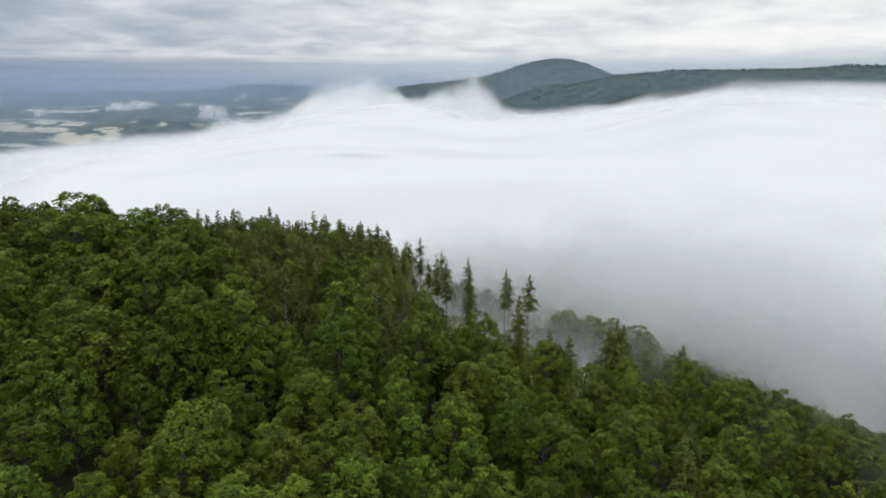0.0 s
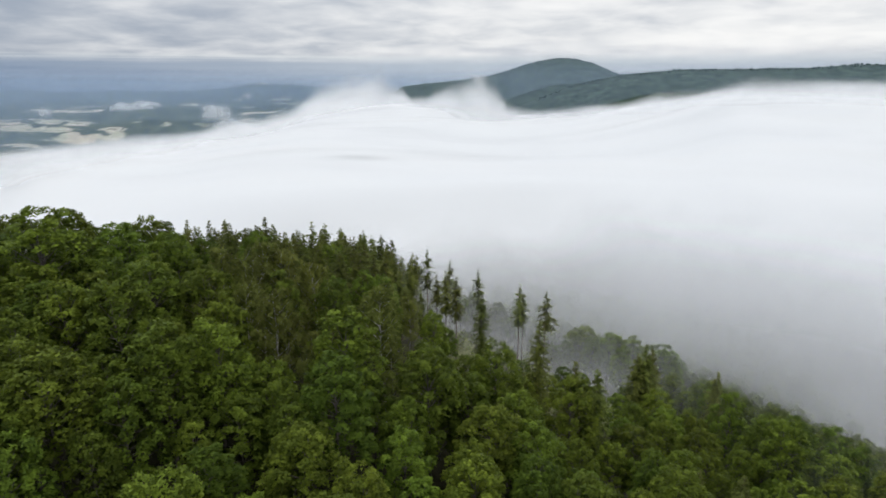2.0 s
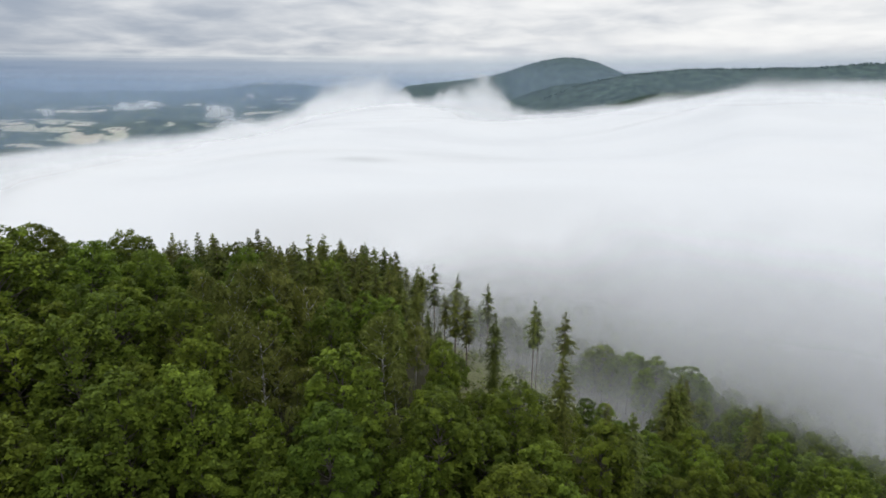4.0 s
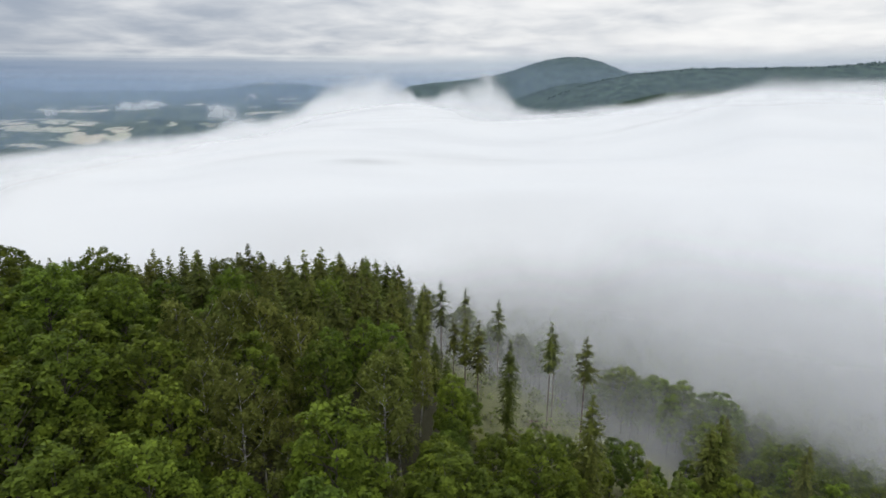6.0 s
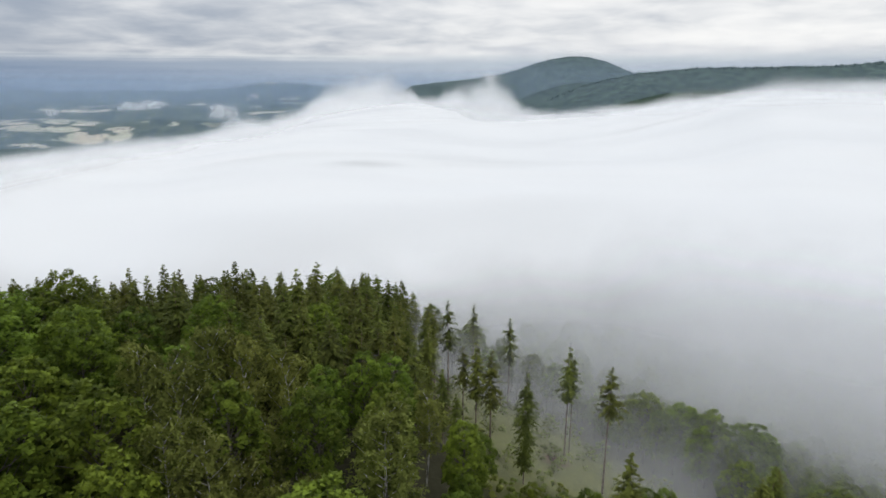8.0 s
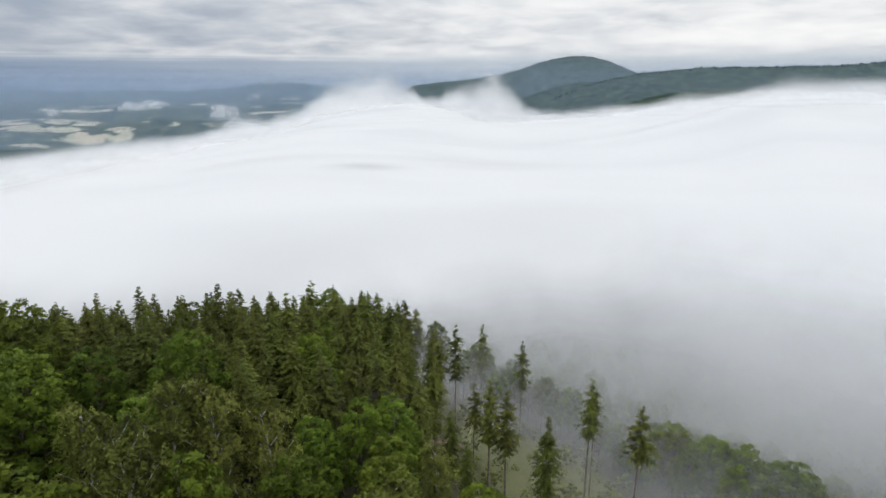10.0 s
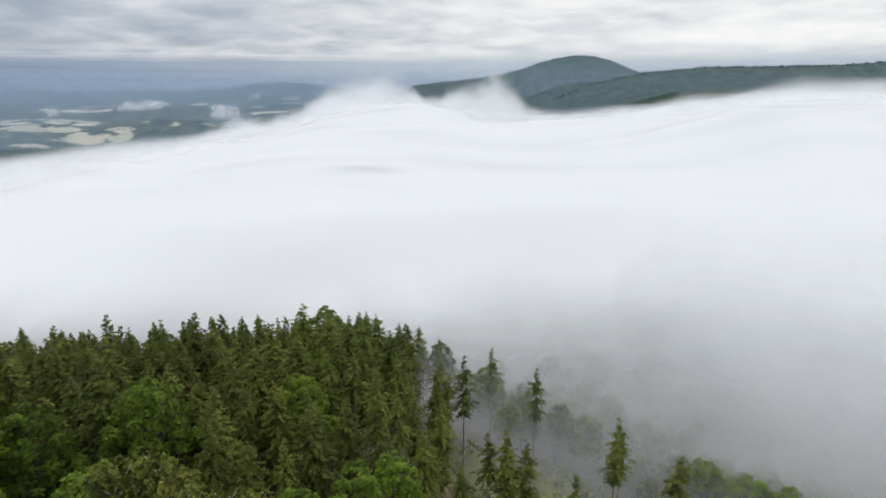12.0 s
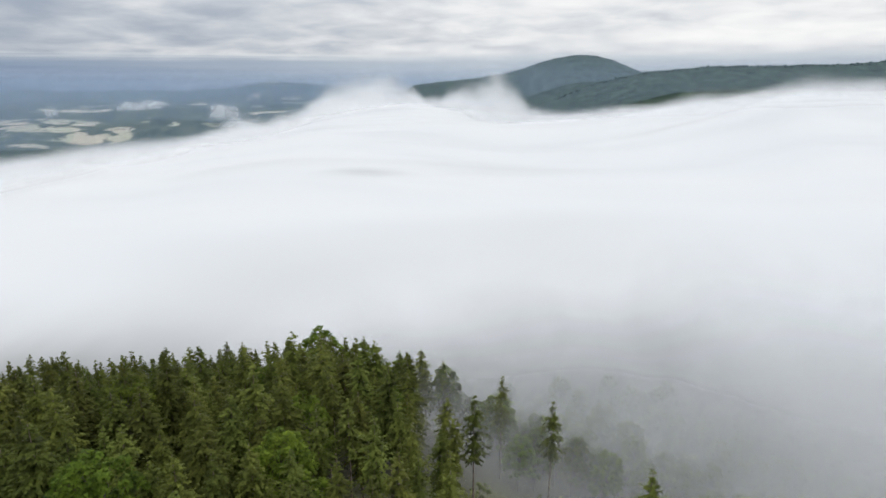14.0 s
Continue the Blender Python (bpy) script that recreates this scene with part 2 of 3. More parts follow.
def land(x, y):
    """All the ground, out to the far hills."""
    x, y = np.asarray(x, float), np.asarray(y, float)
    near = np.maximum(hill(x, y), -240 + 15 * fbm(x, y, 300, 3))
    u = x / np.maximum(y, 1)
    # far valley, rising in folds to the hills on the horizon
    far = -560 + 470 * smooth(y, 3250, 5000) ** 0.8 + 22 * fbm(x, y, 420, 3) * smooth(y, 2600, 3400)
    rough = 14 * fbm(x, y, 240, 4) * smooth(y, 3600, 4400)
    far = far + rough + 84 * np.exp(-((x + 1430) / 420) ** 2 - ((y - 4700) / 140) ** 2) + 45 * np.exp(-((x + 850) / 420) ** 2 - ((y - 4700) / 160) ** 2)
    far = far + 45 * np.exp(-((x + 1000) / 260) ** 2 - ((y - 4150) / 180) ** 2) + 30 * np.exp(-((x + 1900) / 300) ** 2 - ((y - 4250) / 150) ** 2)
    z = np.where(y > 900, near + (far - near) * smooth(y, 1100, 3200), near)
    # the summit and the long ridge across the fog
    top = np.interp(x, [-700, -215, -110, -8, 122, 175, 254, 332, 411, 470, 515, 555, 593, 670, 770, 1000, 1500], [-330, -36, -22, -14, 1, 8, 27, 52, 75, 85, 89, 89, 86, 69, 30, -60, -250])
    away = np.sqrt((y - 2940) ** 2 + 40.0**2) - 40
    summit = top - 0.36 * away + (5 * fbm(x, y, 130, 4) + 2.5 * fbm(x, y, 45, 2)) * smooth(away, 0, 120) + 2.0 * fbm(x, y * 0, 50, 3)
    crest = np.interp(x, [-800, -300, 100, 225, 280, 415, 589, 778, 976, 1173, 1505, 2400], [-700, -400, -170, -103, -75, -22, 15, 26, 32, 36, 45, 56])
    ridge = crest - np.where(y < 2150, 0.26 * (2150 - y), 0.30 * (y - 2150)) + 10 * fbm(x, y, 260, 4)
    return np.maximum(z, np.maximum(np.where(y > 1000, summit, -999), np.where(y > 1000, ridge, -999)))


def grid_mesh(name, xs, ys, height, attributes):
    gx, gy = np.meshgrid(xs, ys)
    gz = height(gx, gy)
    nx, ny = len(xs), len(ys)
    k = np.arange(nx * ny).reshape(ny, nx)
    quads = np.stack([k[:-1, :-1], k[:-1, 1:], k[1:, 1:], k[1:, :-1]], -1).reshape(-1, 4)
    return quad_mesh(name, np.stack([gx, gy, gz], -1).reshape(-1, 3), quads,
                     {key: f(gx, gy).ravel() for key, f in attributes.items()}, True)


def quad_mesh(name, verts, quads, attributes=None, soft=False):
    me = bpy.data.meshes.new(name)
    me.vertices.add(len(verts))
    me.vertices.foreach_set("co", np.ascontiguousarray(verts, np.float32).ravel())
    me.loops.add(quads.size)
    me.loops.foreach_set("vertex_index", np.ascontiguousarray(quads, np.int32).ravel())
    me.polygons.add(len(quads))
    me.polygons.foreach_set("loop_start", np.arange(0, quads.size, quads.shape[1], dtype=np.int32))
    me.update(calc_edges=True)
    for key, values in (attributes or {}).items():
        values = np.ascontiguousarray(values, np.float32)
        if values.ndim == 2:
            me.attributes.new(key, "FLOAT_VECTOR", "POINT").data.foreach_set("vector", values.ravel())
        else:
            me.attributes.new(key, "FLOAT", "POINT").data.foreach_set("value", values)
    me.polygons.foreach_set("use_smooth", np.full(len(quads), soft))
    me.validate()
    return me


def steps(*stretches):
    """Grid lines: (from, to, spacing) one after another."""
    out = [np.arange(a, b, s) for a, b, s in stretches]
    return np.concatenate(out + [[stretches[-1][1]]])


def meadow(x, y):
    near = np.minimum(np.hypot((x - 17) / 33, (y - 210) / 50), np.minimum(np.hypot((x + 20) / 14, (y - 212) / 22), np.hypot((x - 47) / 18, (y - 197) / 24)))
    return smooth(1.0 - near + 0.3 * fbm(x, y, 16), 0.0, 0.3)


def bare(x, y):
    """Red-brown soil laid open under the spruces and on the clearing."""
    near = np.minimum(np.hypot((x + 8) / 2.2, (y - 209) / 4), np.minimum(np.hypot((x + 28) / 3.5, (y - 211) / 4), np.hypot((x - 20) / 3.5, (y - 205) / 4)))
    return smooth(1.1 - near + 0.6 * fbm(x, y, 7, 3), 0.0, 0.4)


# pale crops and meadows in the far valley: centre and half widths
FIELDS = [(-2765, 4135, 369, 42), (-2781, 4035, 284, 47), (-2319, 3935, 222, 92), (-2539, 3905, 110, 25), (-2218, 4030, 94, 40),
          (-2687, 4340, 245, 30), (-2672, 3795, 125, 22), (-1516, 4530, 77, 26), (-1224, 4530, 60, 24), (-1400, 4700, 50, 14),
          (-1312, 4270, 128, 20), (-1851, 4450, 50, 35), (-1861, 4070, 38, 25)]


def field(x, y):
    wx, wy = x + 45 * fbm(x, y, 130, 4), y + 14 * fbm(x + 900, y, 90, 4)
    best = np.full(np.shape(x), 9.0)
    for fx, fy, rx, ry in FIELDS:
        best = np.minimum(best, (np.abs((wx - fx) / rx) ** 2.6 + np.abs((wy - fy) / ry) ** 2.6) ** 0.385)
    copse = smooth(fbm(x, y * 2.2, 75, 3), 0.18, 0.3)
    strips = 0.5 * smooth(fbm(x * 0.8, y * 3.0, 170, 3), 0.46, 0.54) * smooth(-x, 850, 1100) * smooth(y, 3700, 3800) * smooth(4520 - y, 0, 80)
    return np.maximum(smooth(1.1 - best, 0.0, 0.12), strips) * (1 - copse)


ground = new("ground", grid_mesh("ground", steps((-5200, -3200, 100), (-3200, -900, 14), (-900, -300, 30), (-300, 160, 5), (160, 600, 20), (600, 2600, 30), (2600, 5200, 100)),
                                 steps((-2500, -100, 80), (-100, 400, 5), (400, 1400, 25), (1400, 3200, 25), (3200, 3700, 25), (3700, 4500, 10), (4500, 4960, 20)), land,
                                 {"meadow": meadow, "bare": bare, "field": field, "distant": lambda x, y: smooth(y, 700, 900)}))
ground.data.materials.append(GROUND)
tagged(ground, "wooded hill, fog-filled valley and distant farmland", "ground", kind="structure")


# ---------------------------------------------------------------- fog lying in the valley
BEARINGS = [-0.74, -0.6, -0.43, -0.29, -0.2, -0.09, 0.05, 0.2, 0.35, 0.45, 0.75]


def by_bearing(x, y, values):
    """A value that changes gently with the bearing, given at BEARINGS."""
    u = x / np.maximum(y, 60)
    return sum(np.interp(u + q, BEARINGS, values) for q in (-0.03, -0.015, 0.0, 0.015, 0.03)) / 5


def fog_top(x, y):
    """Height of the fog's upper side: low against the spur, domed towards the far ridge."""
    far = by_bearing(x, y, [-66, -80, -112, -145, -125, -88, -95, -80, -45, -18, -14])
    near = -75.0 - 6.0 * smooth(x, 20, 70) * (1 - smooth(y, 210, 330))
    return near + (far - near) * smooth(y / fog_reach(x, y), 0.25, 1.0)


def fog_reach(x, y):
    """How far the fog lies out, by bearing."""
    return by_bearing(x, y, [545, 750, 1200, 2000, 2700, 2800, 1750, 1600, 1300, 1050, 1000])


def grid_quads(nx, ny):
    k = np.arange(nx * ny).reshape(ny, nx)
    return np.stack([k[:-1, :-1], k[:-1, 1:], k[1:, 1:], k[1:, :-1]], -1).reshape(-1, 4)


def sheets_mesh(name, sheets, mat):
    """One mesh of many curved sheets, each given as x, y, z, depth inside the fog and greatest density on a grid; clear faces are left out."""
    verts, faces, deep, dens, base = [], [], [], [], 0
    for gx, gy, gz, d, most in sheets:
        quads = grid_quads(gx.shape[1], gx.shape[0])
        keep = ((d > 0.004) & (most + 0 * d > 0.002)).ravel()
        verts.append(np.stack([gx, gy, gz], -1).reshape(-1, 3))
        deep.append(d.ravel())
        dens.append((most + 0 * d).ravel())
        faces.append(quads[keep[quads].any(1)] + base)
        base += gx.size
    verts, deep, dens, faces = np.concatenate(verts), np.concatenate(deep), np.concatenate(dens), np.concatenate(faces)
    kept, flat = np.unique(faces, return_inverse=True)
    me = quad_mesh(name, verts[kept], flat.reshape(-1, 4), {"thickness": deep[kept], "dense": dens[kept]}, True)
    me.materials.append(mat)
    return me


def deck_height(x, y):
    """Upper side of the closed fog, and how far a place lies out from the spur."""
    away = np.hypot(np.maximum(x - 10, 0) * 0.75, np.maximum(y - 150, 0)) + 30 * fbm(x, y, 150, 3)
    return fog_top(x, y) + fbm(x, y, 300, 3) * (1.5 + 13.0 * smooth(y, 350, 1000)) - 46 * (1 - smooth(away, 115, 320)), away


def fog_deck():
    """The closed upper side of the fog: it rises from deep beside the spur and sinks away at its far rim."""
    xs = steps((-2600, -600, 40), (-600, -200, 20), (-200, 200, 8), (200, 800, 20), (800, 1800, 40))
    ys = steps((60, 420, 8), (420, 1000, 15), (1000, 3200, 35))
    gx, gy = np.meshgrid(xs, ys)
    edge = gy / (fog_reach(gx, gy) * (1 + 0.05 * fbm(gx, gy, 160, 4)))
    z, away = deck_height(gx, gy)
    inside = smooth(away, 115, 245) * smooth(z - hill(gx, gy), 4, 24) * (1 - smooth(edge, 0.76, 0.96))
    # a small thin patch out in the valley
    inside = inside * (1 - 0.28 * np.exp(-((gx + 92) / 40) ** 2 - ((gy - 612) / 26) ** 2))
    return gx, gy, z - 25 * smooth(edge, 0.95, 1.08), inside, 1.0


def fog_veils():
    """Drifting veils that lean over the slope, one behind another, thin by the clearing and denser further out."""
    s = np.concatenate([np.linspace(-150, 10, 33)[:-1], np.linspace(10, 10 + 90, 46)[:-1], np.linspace(100, 190, 20)])
    f = np.linspace(0, 1, 15)
    out = []
    for i, a in enumerate(np.arange(22, 230, 12.0)):
        ang = np.radians(np.clip(s - 10, 0, 90))
        cx = np.where(s < 10, s, 10 + a / 0.75 * np.sin(ang))
        cy = np.where(s < 10, 150 + a, 150 + a * np.cos(ang)) - np.maximum(s - 100, 0)
        ox, oy = np.sin(ang), np.cos(ang)
        wave = 4 * fbm(cx + 40 * i, cy, 60, 2)
        cx, cy = cx + ox * wave, cy + oy * wave
        top = fog_top(cx, cy) + 7 * fbm(cx, cy + 70 * i, 70, 3) + 8 - 10 * float(smooth(a, 100, 200)) + 14 * smooth(cx, 55, 85)
        low = np.maximum(hill(cx, cy) - 4, -175)
        z = low + (top - low) * f[:, None]
        lean = 0.55 * (z + 82)
        gx, gy = cx + ox * lean, cy + oy * lean
        dense = 0.088 * (0.6 * float(smooth(a, 24, 50)) + 0.4 + 0.5 * smooth(cx, 30, 60) * float(smooth(a, 40, 85))) + 0.15 * float(smooth(a, 72, 160))
        patch = np.clip(1 + 1.5 * fbm(gx + 300 * i, gy + 1.3 * z, 48, 3), 0.1, 2.0)
        patch = 1 + (patch - 1) * (1 - 0.6 * float(smooth(a, 80, 180)))
        hollow = smooth(cx, 30, 50) * (1 - smooth(cx, 90, 120)) * float(smooth(a, 26, 40)) * (1 - float(smooth(a, 70, 95)))
        dense = dense * (1 - 0.8 * smooth(cx, 52, 75) * (1 - smooth(cy, 195, 240)))
        dense = dense + 0.09 * hollow * smooth(-z, 88, 106) * smooth(cy, 175, 200)
        d = dense * patch * smooth(top - low, 4, 20)
        deck, away = deck_height(gx, gy)
        d = d * (1 - smooth(away, 115, 200) * (1 - smooth(z - deck, 2, 26)))
        out.append((gx, gy, z, smooth(top - z, 0, 34) * smooth(s, -110, -30), np.clip(d, 0, 0.22)))
    return out


def far_rim():
    """Ragged billows that stand along the far rim of the fog."""
    u = np.linspace(-0.79, 0.81, 780)
    h = np.linspace(-44, 76, 50)[:, None]
    out = []
    reach = fog_reach(u * 1000, np.full(u.shape, 1000.0))
    # the rim's slope as seen along the valley
    slope = np.max([(fog_top(u * reach * q, reach * q) - 25 * smooth(q, 0.95, 1.08)) / (reach * q) for q in np.linspace(0.7, 1.0, 31)], axis=0)
    grid_u, grid_h = u[None] + 0 * h, h + 0 * u[None]
    height = np.interp(u, [-0.8, -0.4, -0.36, -0.33, -0.30, -0.25, -0.225, -0.19, -0.15, -0.11, -0.085, -0.06, -0.035, -0.013, 0.02, 0.05, 0.075, 0.095, 0.12, 0.2, 0.28, 0.33, 0.4, 0.47, 0.6, 0.8],
                       [6, 8, 12, 20, 10, 12, 20, 29, 32, 34, 22, 4, 10, 20, 38, 50, 36, 12, 3, 5, 3, 11, 6, 12, 8, 8])
    for k, share in enumerate(np.linspace(0.74, 0.98, 11)):
        y = reach * share
        step = y / 1148
        tall = height * (0.85 + 0.035 * k) * (1 + 0.4 * fbm(u * 1100 + 50 * k, u * 0 + 90 * k, 110, 1)) + 6 * fbm(u * 1100 + 80 * k, u * 0 + 60 * k + 33, 90, 1)
        z = slope * y + (h - 8) * step
        clear = (z - deck_height(grid_u * y, 0 * grid_h + y)[0]) / step
        d = smooth(tall - h + 6, -12 - 0.5 * height, 16 + 0.5 * height)
        out.append((grid_u * y, 0 * grid_h + y, z, d, (0.235 - 0.05 * smooth(h, 5, 40)) * smooth(clear, -16, -4)))
    return out


tagged(new("fog_bank", sheets_mesh("fog_bank", [fog_deck()], FOG)), "white morning fog filling the valley below the wooded hill", "fog", kind="stuff")
tagged(new("fog_veils", sheets_mesh("fog_veils", fog_veils(), MIST)), "thin grey fog drifting up over the wooded slope", "fog", kind="stuff")
tagged(new("fog_billows", sheets_mesh("fog_billows", far_rim(), CLOUD)), "ragged white billows along the far rim of the fog", "fog", kind="stuff")


def small_cloud(x, y, z, wide, tall, seed, dense=0.5):
    """A torn cloudlet: sheets one behind another, each frayed along its rim."""
    a, b = np.meshgrid(np.linspace(-1.3, 1.3, 60), np.linspace(-1.3, 1.3, 30))
    out = []
    for k in range(6):
        w = wide * (1 - 0.12 * abs(k - 2.5))
        torn = fbm(a * 3.0 * wide / tall * 0.6 + seed * 31 + 0.7 * k, b * 3.0 + seed * 17 + 0.5 * k, 2.0, 4, 0.5)
        r = np.hypot(a, b * np.where(b < 0, 1.5, 1.0))
        d = smooth(1.0 - r + 0.5 * torn, 0.0, 0.95) * smooth(1.28 - np.maximum(np.abs(a), np.abs(b)), 0, 0.3)
        out.append((x + a * w, y + 0 * a + wide * 0.25 * (k - 2.5), z + b * tall, d, dense * 0.6))
    return out


def add_clouds():
    sets = [("white cloudlet drifting low over the far valley", [(-2010, 3900, -174, 190, 42, 1, 0.75), (-1880, 3900, -158, 110, 34, 2, 0.75)]),
            ("thin ragged wisp of cloud over far fields", [(-2420, 3700, -205, 55, 62, 3, 0.45)]),
            ("broken grey-white cloud beside the fog bank", [(-1300, 3450, -190, 120, 62, 4, 0.55), (-1190, 3350, -245, 130, 55, 5, 0.6)])]
    for label, blobs in sets:
        tagged(new("cloud", sheets_mesh("cloud", [q for blob in blobs for q in small_cloud(*blob)], CLOUD)), label, "cloud", "small clouds over the valley")


add_clouds()


def haze_sheets():
    """Blue haze over the far valley, put in as upright tinted sheets, thicker with distance and thinning out upwards.
    """
    out = []
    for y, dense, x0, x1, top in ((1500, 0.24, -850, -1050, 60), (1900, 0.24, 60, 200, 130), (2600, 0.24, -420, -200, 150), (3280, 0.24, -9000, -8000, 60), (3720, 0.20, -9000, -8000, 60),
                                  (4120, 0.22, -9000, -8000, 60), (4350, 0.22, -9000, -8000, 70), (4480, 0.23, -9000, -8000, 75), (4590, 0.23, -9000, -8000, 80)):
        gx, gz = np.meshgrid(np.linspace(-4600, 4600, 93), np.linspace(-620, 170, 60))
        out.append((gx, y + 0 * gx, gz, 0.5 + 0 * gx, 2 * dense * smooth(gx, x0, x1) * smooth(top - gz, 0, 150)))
    return out


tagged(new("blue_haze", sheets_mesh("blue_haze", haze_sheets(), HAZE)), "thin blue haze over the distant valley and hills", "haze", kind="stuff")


def ball(detail):
    bm = bmesh.new()
    bmesh.ops.create_icosphere(bm, subdivisions=detail, radius=1.0)
    v, f = np.array([p.co[:] for p in bm.verts]), np.array([[p.index for p in q.verts] for q in bm.faces])
    bm.free()
    return v, f


# ---------------------------------------------------------------- trees
def tube(path, radii, sides=7):
    """A tapered tube along a path: vertices and quads."""
    path, radii = np.asarray(path, float), np.asarray(radii, float)
    ways = np.gradient(path, axis=0)
    ways /= np.linalg.norm(ways, axis=1)[:, None]
    side = np.cross(ways, [0.31, 0.95, 0.05])
    side /= np.linalg.norm(side, axis=1)[:, None]
    other = np.cross(ways, side)
    a = np.arange(sides) * 2 * np.pi / sides
    ring = path[:, None] + radii[:, None, None] * (np.cos(a)[None, :, None] * side[:, None] + np.sin(a)[None, :, None] * other[:, None])
    k = np.arange(len(path) * sides).reshape(-1, sides)
    nxt = np.roll(k, -1, 1)
    return ring.reshape(-1, 3), np.stack([k[:-1], nxt[:-1], nxt[1:], k[1:]], -1).reshape(-1, 4)


def joined(pieces):
    verts, faces, base = [], [], 0
    for v, f in pieces:
        verts.append(v)
        faces.append(f + base)
        base += len(v)
    return np.concatenate(verts), np.concatenate(faces)


def norm(v):
    return v / (np.linalg.norm(v, axis=-1, keepdims=True) + 1e-9)


def needle_tris(root, along, normal, length, width, cushion):
    """Small pointed sprays of leaves or needles, and the way in which each takes the light."""
    n = norm(normal)
    a = norm(along)
    b = norm(np.cross(n, a))
    L, W = length[:, None], width[:, None]
    v = np.stack([root - b * W * 0.5, root + b * W * 0.5, root + a * L], 1).reshape(-1, 3)
    return v, np.arange(len(v)).reshape(-1, 3), np.repeat(norm(cushion), 3, axis=0)


def unit(rng, n):
    return norm(rng.normal(size=(n, 3)))


def twigs(base, way, length, per, size, rng, up=0.75, droop=0.12):
    """Flat sprays: each twig carries leaves to both sides, in one plane that faces up and outwards."""
    m = len(base)
    way = norm(way)
    plane = norm(np.array([0, 0, up]) + way * 0.4 + rng.normal(0, 0.3, (m, 3)))
    side = norm(np.cross(plane, way))
    f = (np.arange(per) + 0.5) / per
    sign = np.where(np.arange(per) % 2 == 0, 1.0, -1.0)
    root = base[:, None] + way[:, None] * (f[None, :, None] * length[:, None, None])
    root[:, :, 2] -= droop * (f**2)[None] * length[:, None]
    root = root + rng.normal(0, 0.06, root.shape)
    along = way[:, None] * 0.75 + side[:, None] * (sign * (0.9 - 0.5 * f))[None, :, None] + rng.normal(0, 0.22, root.shape)
    normal = plane[:, None] + rng.normal(0, 0.26, root.shape)
    scale = size * rng.uniform(0.75, 1.3, (m, per)) * (1.1 - 0.35 * f)[None]
    flat = lambda v: v.reshape(-1, 3)
    return flat(root), flat(along), flat(normal), scale.ravel()


def broadleaf(seed, height, radius, plates, per_plate, size, low=0.30):
    """Trunk with limbs, and a domed crown of leafy cushions that lie in layers, with dark gaps between them."""
    rng = np.random.default_rng(seed)
    zc = height * (low + (1 - low) * 0.40)
    above, below = height - zc, zc - height * low
    lean = rng.normal(0, 0.02, 2) * height
    trunk_path = [(lean[0] * t * t, lean[1] * t * t, height * 0.86 * t) for t in np.linspace(0, 1, 9)]
    wood = [tube(trunk_path, np.linspace(0.30, 0.04, 9) * height / 24)]
    skew, wave = rng.normal(0, 0.10, 2) * radius, rng.uniform(0, 6.28, 3)
    roots, alongs, normals, scales, cushions = [], [], [], [], []
    for i in range(plates):
        h = 0.96 - 1.5 * ((i + 0.5) / plates) + rng.normal(0, 0.05)
        h = min(0.97, h)
        ang = i * 2.39996 + rng.normal(0, 0.4)
        ring = math.sqrt(max(0.0, 1 - h * h)) ** 1.1
        uneven = 1 + 0.12 * math.sin(2 * ang + wave[0]) + 0.09 * math.sin(3 * ang + wave[1]) + 0.06 * math.sin(5 * ang + wave[2] + 4 * h)
        k = rng.uniform(0.74, 1.0) if i % 6 else rng.uniform(0.35, 0.6)
        reach = ring * radius * k * uneven
        r = radius * rng.uniform(0.11, 0.24)
        c = np.array([math.cos(ang) * reach + skew[0], math.sin(ang) * reach + skew[1],
                      zc + (above - 0.4 * r if h > 0 else below) * h * (1.0 if k > 0.7 else 0.75) * rng.uniform(0.90, 1.0)])
        out = norm(np.array([c[0], c[1], 0.25 * radius]))
        face = norm(out * rng.uniform(0.25, 0.6) + np.array([0, 0, 0.85]) + rng.normal(0, 0.22, 3))
        e1 = norm(np.cross(face, [0.3, 0.9, 0.2]))
        e2 = np.cross(face, e1)
        n = max(8, int(per_plate * (r / (0.18 * radius)) ** 2))
        # finger-like rim: the cushion runs out in twigs
        a = rng.uniform(0, 2 * np.pi, n)
        rim = 0.78 + 0.28 * np.sin(a * 3 + rng.uniform(0, 6.28)) * rng.uniform(0.3, 1.0) + 0.16 * np.sin(a * 7 + rng.uniform(0, 6.28))
        rho = np.sqrt(rng.uniform(0, 1, n)) * rim
        flat = np.cos(a)[:, None] * e1 + np.sin(a)[:, None] * e2
        lift = 0.55 * (1 - rho**2) - 0.10 - np.abs(rng.normal(0, 0.30, n))
        p = c + flat * (rho * r)[:, None] + face * (lift * r)[:, None]
        p[:, 2] -= 0.28 * r * rho**2
        roots.append(p)
        alongs.append(flat * 0.6 + rng.normal(0, 0.8, (n, 3)) * (1, 1, 0.4))
        normals.append(face + 0.5 * flat * rho[:, None] + rng.normal(0, 0.38, (n, 3)))
        scales.append(size * rng.uniform(0.6, 1.25, n))
        cushions.append(norm(face * 0.75 + out * 0.25 + flat * (1.15 * rho)[:, None]) + rng.normal(0, 0.20, (n, 3)))
        if i % 3 == 0:
            t = np.clip((c[2] - radius * 0.55) / (height * 0.86), 0.25, 0.85)
            s = np.array([lean[0] * t * t, lean[1] * t * t, height * 0.86 * t])
            mid = (s + c) / 2 + np.array([0, 0, -0.05 * radius])
            wood.append(tube([s, mid, c - face * 0.2 * r], np.array([0.08, 0.045, 0.015]) * height / 24, 4))
    cat = np.concatenate
    scale = cat(scales)
